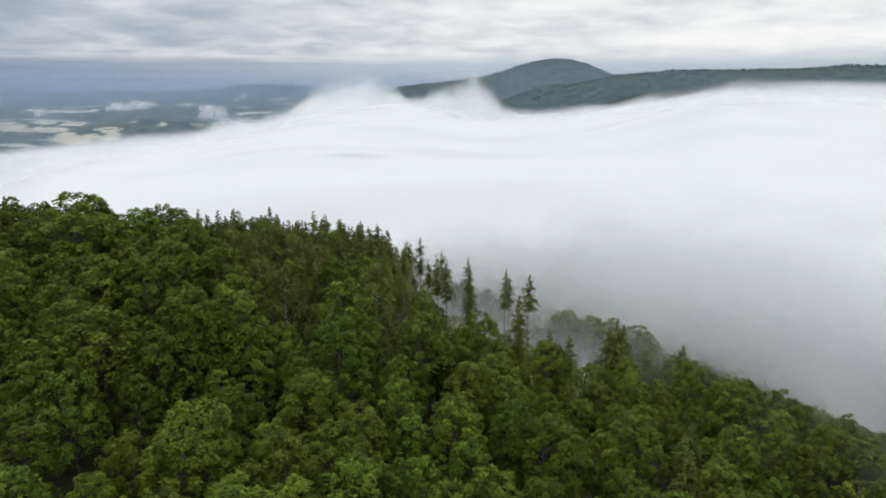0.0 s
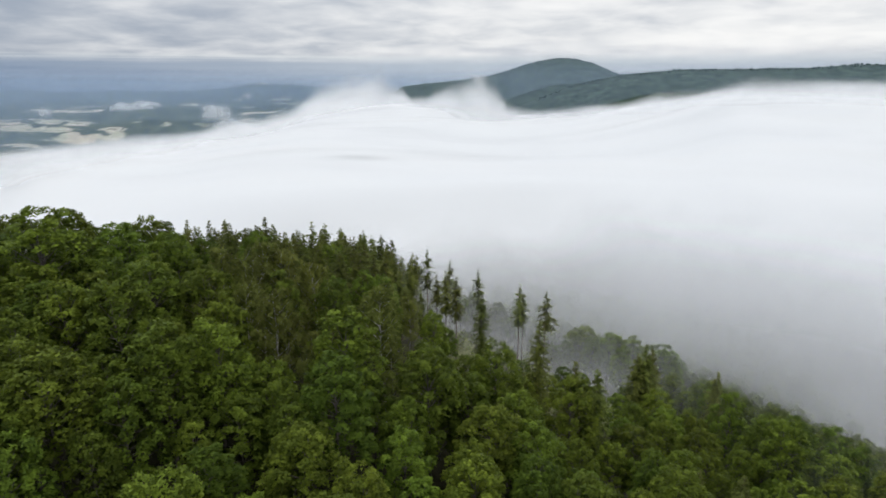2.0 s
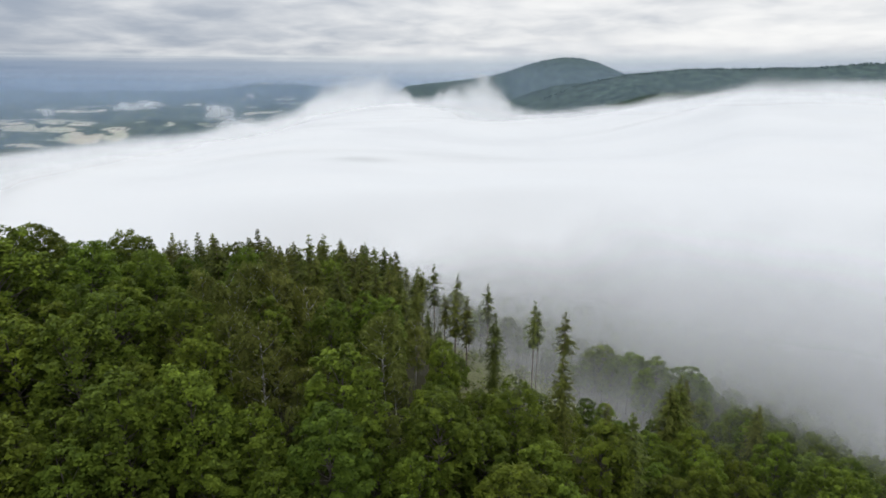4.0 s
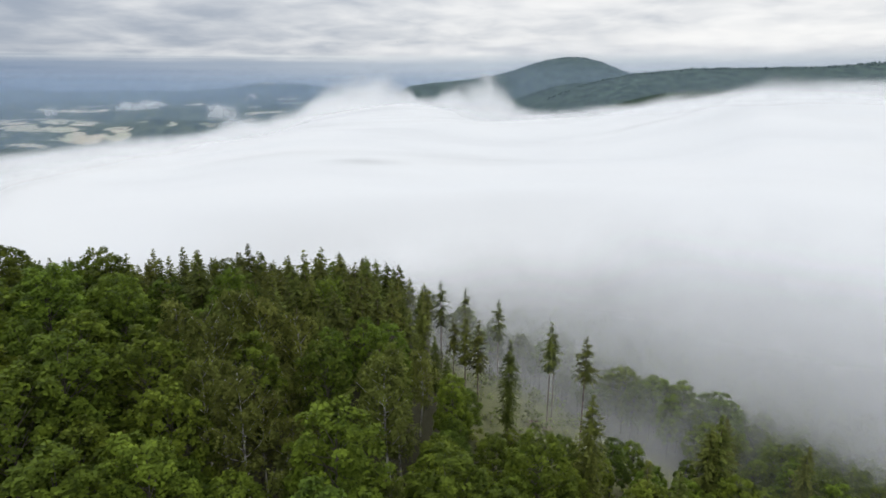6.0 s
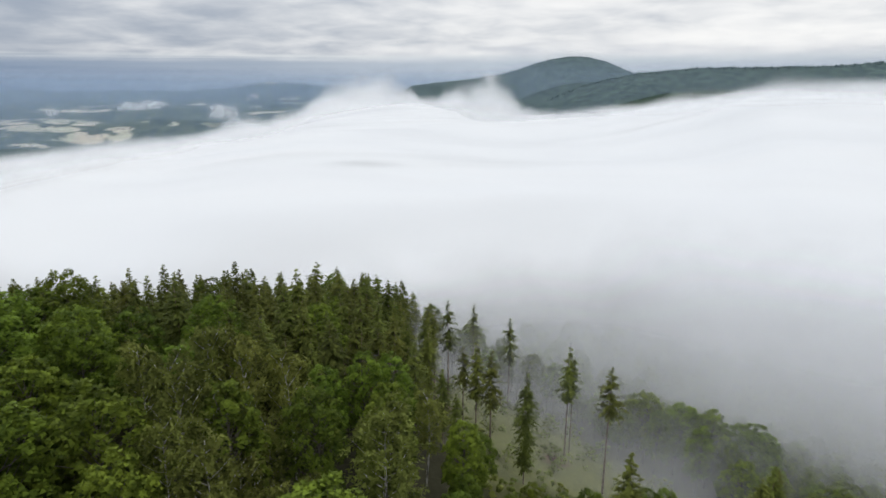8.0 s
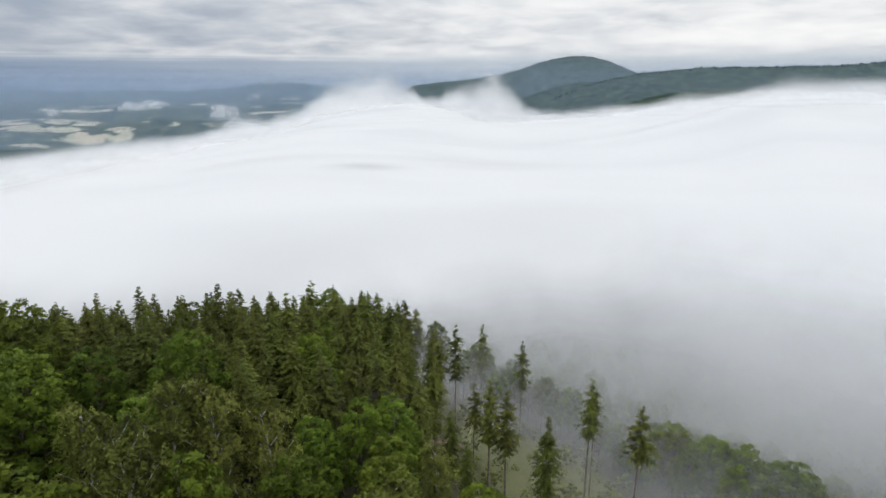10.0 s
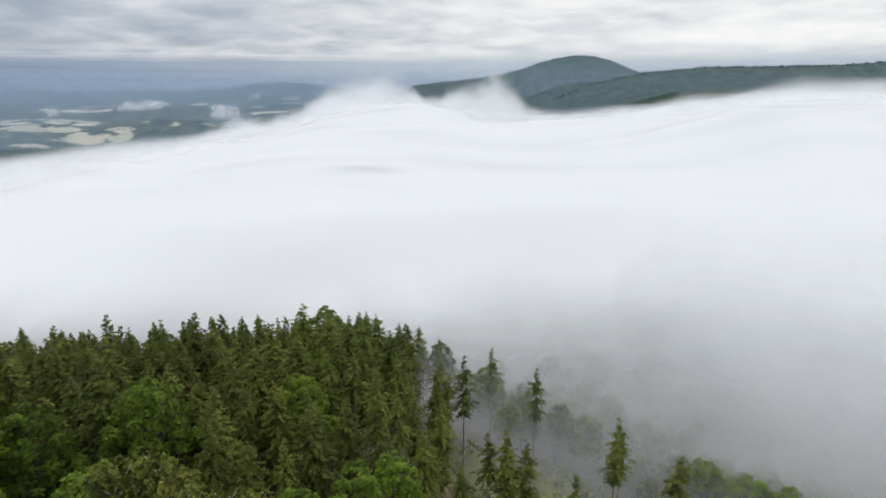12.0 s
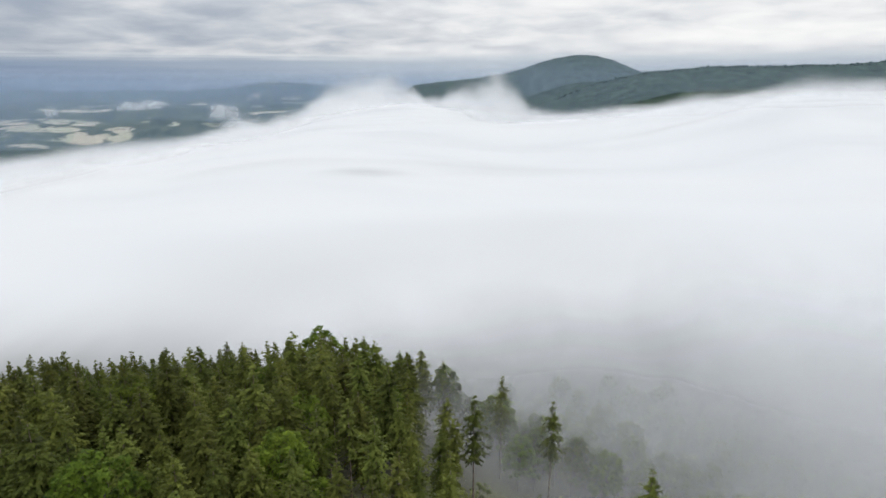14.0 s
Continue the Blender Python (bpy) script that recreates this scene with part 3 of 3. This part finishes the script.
    return joined(wood), needle_tris(cat(roots), cat(alongs), cat(normals), scale, scale * 0.95, cat(cushions))


def birch(seed, height, radius, per_limb, size):
    """Slender white stem that forks, steep limbs, a thin crown with hanging sprays."""
    rng = np.random.default_rng(seed)
    lean = rng.normal(0, 0.04, 2) * height
    spine = lambda t: np.array([lean[0] * t * t + 0.3 * math.sin(5 * t + seed), lean[1] * t * t, height * t])
    wood = [tube([spine(t) for t in np.linspace(0, 0.97, 12)], np.linspace(0.22, 0.05, 12))]
    base, way, length = [], [], []
    limbs = 26
    for i in range(limbs):
        t = 0.40 + 0.57 * i / limbs
        ang = i * 2.4 + rng.normal(0, 0.4)
        reach = radius * (1.05 - 0.8 * abs((t - 0.62) / 0.40)) * rng.uniform(0.6, 1.1)
        s = spine(t)
        e = s + np.array([math.cos(ang) * reach, math.sin(ang) * reach, reach * rng.uniform(0.7, 1.3)])
        m = s * 0.5 + e * 0.5 + np.array([0, 0, -0.08 * reach])
        wood.append(tube([s, m, e], [0.09 if i % 5 == 0 else 0.055, 0.04, 0.015], 4))
        f = rng.uniform(0.3, 1.05, per_limb)[:, None]
        base.append(s + (e - s) * f + rng.normal(0, 0.34, (per_limb, 3)))
        way.append(unit(rng, per_limb) * (1, 1, 0.4) + np.array([0, 0, -0.55]) + 0.4 * norm(e - s))
        length.append(rng.uniform(0.6, 1.4, per_limb))
    root, along, normal, scale = twigs(np.concatenate(base), np.concatenate(way), np.concatenate(length), 7, size, rng, 0.5, 0.45)
    mid = np.stack([lean[0] * (root[:, 2] / height) ** 2, lean[1] * (root[:, 2] / height) ** 2, root[:, 2]], 1)
    cushion = norm(root - mid) * 0.8 + np.array([0, 0, 0.7]) + rng.normal(0, 0.3, root.shape)
    return joined(wood), needle_tris(root, along, normal, scale * 1.15, scale * 0.7, cushion)


def spruce(seed, height, radius, low, whorl=0.52, ragged=0.25, boughs=7, power=0.40):
    """Straight stem, bare below, with whorls of boughs that droop and shorten to the tip."""
    rng = np.random.default_rng(seed)
    wood = [tube([(0.12 * math.sin(3 * t + seed) * t, 0, height * t) for t in np.linspace(0, 0.99, 10)], np.linspace(0.25, 0.03, 10) * height / 28)]
    base, way, length = [], [], []
    z0 = height * low
    for z in np.arange(z0, height * 0.99, whorl):
        t = (z - z0) / (height - z0)
        r = min(radius * (0.55 + 0.45 * float(smooth(t, 0, 0.25))), power * (height - z)) + 0.08
        r *= 1 + 0.14 * math.sin(z * 1.9 + seed) * ragged / 0.3
        for j in range(boughs if t < 0.8 else 5):
            if rng.random() < ragged * 0.45:
                continue
            ang = rng.uniform(0, 2 * np.pi)
            rise = 0.60 * t - 0.36 + rng.normal(0, 0.10)
            base.append((0.0, 0.0, z + rng.uniform(-0.2, 0.2)))
            way.append((math.cos(ang), math.sin(ang), rise))
            length.append(r * rng.uniform(1 - ragged, 1 + ragged * 0.6))
        if t < 0.35 and low > 0.2:
            a = rng.uniform(0, 2 * np.pi)
            wood.append(tube([(0, 0, z), (math.cos(a) * r * 0.8, math.sin(a) * r * 0.8, z - 0.3 * r)], [0.04, 0.012], 4))
    if low > 0.2:
        # dead stubs on the bare stem
        for z in np.arange(height * 0.12, z0, 0.9):
            a, q = rng.uniform(0, 2 * np.pi), rng.uniform(0.4, 1.3)
            wood.append(tube([(0, 0, z), (math.cos(a) * q, math.sin(a) * q, z - 0.2 * q)], [0.03, 0.010], 3))
    base, way, length = np.array(base), np.array(way), np.array(length)
    roots, alongs, normals, sizes, wides, cushions = [], [], [], [], [], []
    count = 15
    for k in range(count):
        f = (k + rng.uniform(0.1, 0.9, len(base))) / count
        keep = (f * length > 0.12) & ((k % 2 == 0) | (length > 0.9))
        d = norm(way)
        p = base + d * (f * length)[:, None]
        p[:, 2] -= 0.14 * f**2 * length
        p += rng.normal(0, 0.07, p.shape)
        side = norm(np.cross(d, [0, 0, 1])) * rng.choice([-1.0, 1.0], len(base))[:, None]
        alongs.append((d * 0.70 + side * 0.70 + rng.normal(0, 0.18, p.shape) - np.array([0, 0, 0.45]))[keep])
        roots.append(p[keep])
        normals.append((np.array([0, 0, 0.9]) + d * 0.35 + rng.normal(0, 0.35, p.shape))[keep])
        sizes.append((rng.uniform(0.45, 0.85, len(base)) * (0.50 + 0.22 * np.minimum(length, 2.2)) * (1.15 - 0.45 * f))[keep])
        wides.append(np.full(keep.sum(), 0.44) * rng.uniform(0.8, 1.3, keep.sum()))
        cushions.append((d * (0.35 + 0.6 * f)[:, None] + np.array([0, 0, 0.75]) + side * 0.25 + rng.normal(0, 0.25, p.shape))[keep])
    cat = np.concatenate
    return joined(wood), needle_tris(cat(roots), cat(alongs), cat(normals), cat(sizes), cat(wides), cat(cushions))


def part(name, mesh, mat, parent, label=""):
    if not mesh.materials:
        mesh.materials.append(mat)
    ob = new(name, mesh)
    ob.parent = parent
    if label:
        tagged(ob, label)
    return ob


def model(name, built, leaves, bark, label, group, category="tree"):
    """A tree standing at the origin: an Empty with trunk and crown."""
    (wv, wq), (lv, lq, ln) = built
    base = new(name)
    part("trunk", quad_mesh("trunk", wv, wq, None, True), bark, base)
    part("crown", quad_mesh("crown", lv, lq, {"cushion": ln}), leaves, base)
    return tagged(base, label, category, group), built


MODELS = {"beech": [], "birch": [], "spruce": [], "shrub": []}
for i in range(7):
    MODELS["beech"].append(model("beech_tree", broadleaf(100 + i, 25.0, 5.2 + 0.4 * (i % 3), 136 + 6 * (i % 4), 55, 0.45, 0.20 + 0.04 * (i % 3)), BEECH, BARK,
                                 "full-crowned green beech tree in the closed forest canopy", "beech trees on the hill"))
for i in range(3):
    MODELS["birch"].append(model("birch_tree", birch(200 + i, 20.0, 3.4 + 0.3 * i, 30, 0.32), BIRCH, BIRCH_BARK,
                                 "slender birch with a white trunk and pale airy crown", "birch trees on the hill"))
# crown radius, bare share of the stem, raggedness, boughs a whorl
SPRUCES = [(3.5, 0.28, 0.34, 9), (3.1, 0.54, 0.5, 8), (3.7, 0.16, 0.3, 10), (2.9, 0.63, 0.55, 8), (3.9, 0.05, 0.25, 10), (3.3, 0.34, 0.42, 9)]
for i, (r, low, rag, n_boughs) in enumerate(SPRUCES):
    stem = "bare lower trunk" if low > 0.3 else "boughs almost to the ground"
    MODELS["spruce"].append(model("spruce_tree", spruce(300 + i, 28.0, r, low, ragged=rag, boughs=n_boughs), SPRUCE, SPRUCE_BARK,
                                  "tall dark spruce with drooping boughs and " + stem, "spruce trees on the hill"))
for i in range(2):
    MODELS["shrub"].append(model("shrub", broadleaf(400 + i, 5.0, 2.0, 14, 46, 0.32, 0.05), BIRCH, BARK,
                                 "low light-green shrub growing on the grassy clearing", "shrubs on the clearing", "shrub"))
HEIGHTS = {"beech": 25.0, "birch": 20.0, "spruce": 28.0, "shrub": 5.0}
used = set()


def plant(kind, which, x, y, height, turn, wide=1.0):
    first, _ = MODELS[kind][which]
    s = height / HEIGHTS[kind]
    m = pose(x, y, float(hill(x, y)) - 0.3, 0, 0, turn)
    if (kind, which) in used:
        ob = copy_thing(first, m)
    else:
        ob = first
        used.add((kind, which))
        ob.matrix_basis = m
    ob.scale = (s * wide, s * wide, s)
    return ob


# trees that stand out: kind, model, x, y, height of the top above the datum, width
KEY = [
    ("spruce", 1, 23.5, 212.3, -67.6, 0.85), ("spruce", 3, 25.2, 214.5, -71.5, 0.7), ("spruce", 3, 29.6, 194.2, -63.8, 1.0),
    ("spruce", 1, 10.8, 245.2, -73.2, 0.9), ("spruce", 1, -0.4, 258.0, -73.4, 0.9), ("spruce", 1, -8.7, 221.0, -58.0, 0.9),
    ("spruce", 3, -12.2, 212.0, -57.4, 1.0), ("spruce", 2, 8.6, 183.0, -59.6, 0.75), ("spruce", 4, 20.0, 147.0, -53.9, 0.8),
    ("spruce", 5, -26.4, 252.7, -63.5, 0.9), ("spruce", 1, -2.0, 188.5, -55.5, 1.0), ("spruce", 1, 1.2, 186.5, -56.5, 1.0),
    ("spruce", 2, 25.5, 132.5, -57.0, 0.9), ("spruce", 4, 30.0, 131.0, -58.0, 0.9), ("spruce", 2, 50.8, 161.5, -66.3, 0.8),
    ("spruce", 5, 48.5, 161.0, -68.5, 0.9), ("spruce", 0, 54.0, 166.0, -70.0, 0.9), ("spruce", 2, 72.0, 165.0, -76.0, 0.8),
    ("spruce", 0, -14.8, 213.7, -60.5, 1.0), ("spruce", 1, -17.8, 195.0, -53.0, 0.9), ("spruce", 3, -4.9, 191.0, -57.5, 0.9),
    ("spruce", 4, -57.3, 232.0, -53.5, 0.8), ("spruce", 2, -62.0, 210.0, -43.5, 0.9), ("spruce", 4, -67.9, 190.5, -40.0, 0.9),
    ("spruce", 4, -82.2, 205.4, -46.0, 0.9), ("spruce", 2, -77.1, 190.5, -42.0, 0.9), ("spruce", 4, -72.9, 203.0, -43.5, 0.8),
    ("spruce", 0, -22.0, 225.0, -60.0, 1.0), ("spruce", 5, -30.0, 215.0, -54.0, 1.0), ("spruce", 3, -13.0, 203.0, -58.0, 1.0),
    ("spruce", 5, -25.4, 223.5, -52.8, 1.0), ("spruce", 5, -13.0, 197.0, -57.0, 1.0), ("spruce", 0, -9.5, 186.0, -60.5, 0.95), ("spruce", 2, -15.5, 187.0, -54.5, 0.95),
    ("spruce", 0, -6.5, 178.0, -62.0, 0.9), ("spruce", 1, -19.5, 205.0, -54.5, 1.0),
    ("beech", 0, -54.3, 287.7, -72.5, 1.25), ("beech", 3, -39.8, 273.0, -71.0, 1.0), ("beech", 1, -99.0, 164.0, -30.0, 1.1), ("beech", 4, -86.0, 136.3, -24.3, 1.15), ("beech", 6, -78.0, 150.0, -30.5, 1.1),
    ("beech", 2, -60.0, 116.0, -33.0, 1.0), ("beech", 3, -44.3, 124.4, -38.5, 0.9), ("beech", 4, -46.9, 104.0, -36.0, 1.05),
    ("beech", 5, -58.1, 92.6, -35.5, 1.1), ("beech", 6, -20.7, 107.5, -42.5, 1.1), ("beech", 0, -5.0, 120.2, -47.0, 1.1),
    ("beech", 1, 6.0, 111.0, -54.0, 1.1), ("beech", 2, 18.7, 93.5, -57.0, 1.1), ("beech", 3, -51.5, 132.7, -34.5, 1.05),
    ("beech", 4, -60.0, 126.0, -33.0, 1.1), ("beech", 5, -27.7, 148.1, -44.0, 0.85), ("beech", 6, -21.5, 122.5, -40.5, 1.05),
    ("beech", 0, -39.1, 142.6, -39.5, 0.9), ("beech", 1, -40.9, 109.5, -37.0, 0.9), ("beech", 2, 8.5, 136.0, -53.5, 1.0),
    ("beech", 3, -5.5, 160.0, -56.5, 0.95), ("beech", 4, 24.1, 128.0, -58.0, 0.9), ("beech", 5, -53.5, 176.0, -39.0, 0.9),
    ("beech", 2, 52.0, 231.0, -91.0, 1.2), ("beech", 5, 60.0, 227.0, -91.5, 1.2), ("beech", 0, 67.0, 221.0, -90.5, 1.2), ("beech", 1, 75.0, 213.0, -90.0, 1.2),
    ("birch", 0, -16.1, 141.4, -43.5, 1.0), ("birch", 1, -44.0, 141.0, -36.5, 0.9), ("birch", 2, -41.0, 155.3, -39.5, 0.9),
    ("birch", 0, -42.1, 130.9, -39.5, 0.8), ("birch", 1, -35.2, 126.5, -40.5, 0.9), ("birch", 2, -34.1, 157.5, -43.5, 0.8),
    ("birch", 0, -52.8, 145.7, -36.5, 0.8), ("birch", 1, -46.4, 152.0, -37.5, 0.9),
]
SPACE = {"beech": 6.4, "birch": 3.4, "spruce": 3.6}
taken = []
for kind, which, x, y, top, wide in KEY:
    plant(kind, which, x, y, top - float(hill(x, y)) + 0.3, random.uniform(0, 360), wide)
    taken.append((x, y, 7.5 if kind == "birch" else SPACE[kind]))


def stand(x, y):
    """What grows at a place: kind, height and room that it needs, or None."""
    rough = float(fbm(x, y, 30, 3))
    if -36 < x < -14 and 190 < y < 224:
        return "spruce", random.uniform(26, 29), 5.4
    if float(meadow(x, y)) > 0.3 or (-18 < x < 0 and 172 < y < 262) or (-23 < x < 0 and 222 < y < 275):
        return None
    if y > 174 + 16 * rough + 0.12 * max(0.0, -x - 60) and x < -16 + 4 * rough and y < 292:
        tall = (20.0 if y > 218 else 22.5) + min(3.5, max(-4.5, (x + 90) * 0.15)) if x < -50 else 28.0
        if random.random() < (0.16 if x > -45 else 0.04):
            return "beech", random.uniform(tall - 6, tall - 1), 5.5
        return "spruce", random.uniform(tall - 5, tall + 2.5), 3.6
    if 122 < y < 172 and -64 < x < -10 and random.random() < 0.22:
        return "birch", random.uniform(18, 21), 4.0
    if y > 255 and x > 0:
        return "beech", random.uniform(18, 25), 6.8
    if 52 < x and 150 < y:
        return "beech", random.uniform(13, 16) + 8 * max(float(smooth(y, 180, 205)), float(smooth(x, 60, 78))), 6.2
    if x > 68 and y > 90:
        return "beech", random.uniform(24, 29), 6.4
    if x > 14 and 112 < y <= 150:
        return "beech", random.uniform(15, 20), 6.0
    if x > 35 and random.random() < 0.10:
        return "spruce", random.uniform(20, 26), 4.0
    if y > 138 and -14 < x < 50:
        return "beech", random.uniform(13, 19), 5.5
    if x < -62 and 90 < y < 195:
        return "beech", random.uniform(25.5, 29.5), 6.8
    return "beech", random.uniform(20, 26.5), 6.4


rows = []
for _ in range(11000):
    x, y = random.uniform(-160, 165), random.uniform(22, 325)
    if abs(x + 4) > 26 + 0.82 * y or (y > 292 and x < -15):
        continue
    what = stand(x, y)
    if what and all((x - a) ** 2 + (y - b) ** 2 > ((what[2] + c) * 0.5 + 0.9) ** 2 for a, b, c in taken):
        taken.append((x, y, what[2]))
        rows.append((x, y, what[0], what[1]))
# shrubs and young trees on the clearing
for _ in range(900):
    x, y = random.uniform(-16, 52), random.uniform(160, 278)
    if float(meadow(x, y)) > 0.25 and all((x - a) ** 2 + (y - b) ** 2 > 7.0 for a, b, c in taken) and len(rows) < 5000:
        taken.append((x, y, 1.5))
        if random.random() < 0.5:
            plant("shrub", random.randrange(2), x, y, random.uniform(1.5, 5.5), random.uniform(0, 360), random.uniform(0.8, 1.3))
# the trees nearest to the flight stand singly, the rest close up to one wood
rows.sort(key=lambda r: math.hypot(r[0] + 6, max(0.0, r[1] - 150) * 0.8))
count = {"beech": 22, "birch": 8, "spruce": 30}
wood, leaves, ways = {}, {}, {}
for x, y, kind, height in rows:
    which = random.choice((1, 3)) if -36 < x < -14 and 190 < y < 224 and kind == "spruce" else random.randrange(len(MODELS[kind]))
    turn, wide = random.uniform(0, 360), random.uniform(0.85, 1.12)
    count[kind] += 1
    if count[kind] <= 290:
        plant(kind, which, x, y, height, turn, wide)
        continue
    (wv, wq), (lv, lq, ln) = MODELS[kind][which][1]
    s, a, c = height / HEIGHTS[kind], radians(turn), lq.shape[1]
    rot = np.array([[math.cos(a), -math.sin(a), 0], [math.sin(a), math.cos(a), 0], [0, 0, 1]])
    base = np.array([x, y, float(hill(x, y)) - 0.3])
    thin, grow = (4, 1.85) if y > 245 or y < 100 else (2, 1.3)
    tufts = lv.reshape(-1, c, 3)[::thin]
    half = (tufts.mean(1, keepdims=True) + (tufts - tufts.mean(1, keepdims=True)) * grow).reshape(-1, 3)
    wood.setdefault(kind, []).append(((wv * (s * wide, s * wide, s)) @ rot.T + base, wq))
    leaves.setdefault(kind, []).append(((half * (s * wide, s * wide, s)) @ rot.T + base, np.arange(len(half)).reshape(-1, c)))
    ways.setdefault(kind, []).append(ln.reshape(-1, c, 3)[::thin].reshape(-1, 3) @ rot.T)
for kind, leafy, bark in (("beech", BEECH, BARK), ("spruce", SPRUCE, SPRUCE_BARK)):
    if kind in wood:
        base = tagged(new(kind + "_wood"), "dense %s forest on the slope behind, half lost in fog" % kind, "forest", kind="stuff")
        part("trunks", quad_mesh("trunks", *joined(wood[kind]), None, True), bark, base)
        part("crowns", quad_mesh("crowns", *joined(leaves[kind]), {"cushion": np.concatenate(ways[kind])}), leafy, base)


# ---------------------------------------------------------------- woods on the far ridge and the summit
def far_woods():
    rng = np.random.default_rng(31)
    v, f = ball(1)
    verts, faces, base = [], [], 0
    for n, (x0, x1, y0, y1), tall in ((800, (300, 2300, 2125, 2160), 8.0), (420, (100, 800, 2925, 2950), 6.0)):
        px, py = rng.uniform(x0, x1, n), rng.uniform(y0, y1, n)
        pz = land(px, py)
        for x, y, z in zip(px, py, pz):
            if z < -170:
                continue
            h, r = tall * rng.uniform(0.4, 1.3), rng.uniform(2.5, 4.5)
            pointed = rng.random() < 0.6
            p = v * (1 + 0.25 * rng.normal(size=(len(v), 1)))
            w = np.where(p[:, 2:3] > 0, 1 - 0.75 * p[:, 2:3], 1.0) if pointed else 1.0
            verts.append(np.concatenate([p[:, :2] * r * w * (0.6 if pointed else 1.0), p[:, 2:3] * h * 0.5], 1) + (x, y, z + h * 0.15))
            faces.append(f + base)
            base += len(v)
    me = quad_mesh("ridge_woodland", np.concatenate(verts), np.concatenate(faces), None, True)
    me.materials.append(RIDGE)
    tagged(new("ridge_woodland", me), "dark green treetops along the crest of the far ridge", "forest", kind="stuff")


def ridge_material():
    m, n = material("distant_ridge_foliage")
    geo = n.add("ShaderNodeNewGeometry")
    f = n.math("ADD", n.math("MULTIPLY", geo.outputs["Random Per Island"], 0.5), n.math("MULTIPLY", n.noise(geo.outputs["Position"], 0.008, 4.0), 0.5))
    col = n.mix(f, rgb(0.018, 0.036, 0.026), rgb(0.050, 0.080, 0.054))
    p = n.add("ShaderNodeBsdfPrincipled", {"Base Color": col, "Roughness": 0.9, "Specular IOR Level": 0.1})
    n.add("ShaderNodeOutputMaterial", {0: p.outputs[0]})
    return m


RIDGE = ridge_material()
far_woods()


# ---------------------------------------------------------------- small things on the clearing
def brush_pile(x, y):
    rng = np.random.default_rng(9)
    base = tagged(new("brush_pile"), "heap of dry red-brown branches on the clearing", "brush pile")
    sticks = []
    for _ in range(70):
        a, r, h = rng.uniform(0, 2 * np.pi), rng.uniform(0, 1.8), rng.uniform(0.05, 0.9)
        d = norm(rng.normal(0, 1, 3) * (1, 1, 0.35)) * rng.uniform(0.6, 1.3)
        c = np.array([math.cos(a) * r, math.sin(a) * r, h * (1.2 - r / 2) + 0.1])
        sticks.append(tube([c - d, c + rng.normal(0, 0.1, 3), c + d], [0.05, 0.045, 0.02], 5))
    part("branches", quad_mesh("branches", *joined(sticks), None, True), bark_material("dry_branches", (0.10, 0.05, 0.035), (0.24, 0.14, 0.10)), base)
    base.matrix_basis = pose(x, y, float(hill(x, y)) - 0.1)


brush_pile(-28.0, 210.0)
brush_pile(19.0, 205.0)
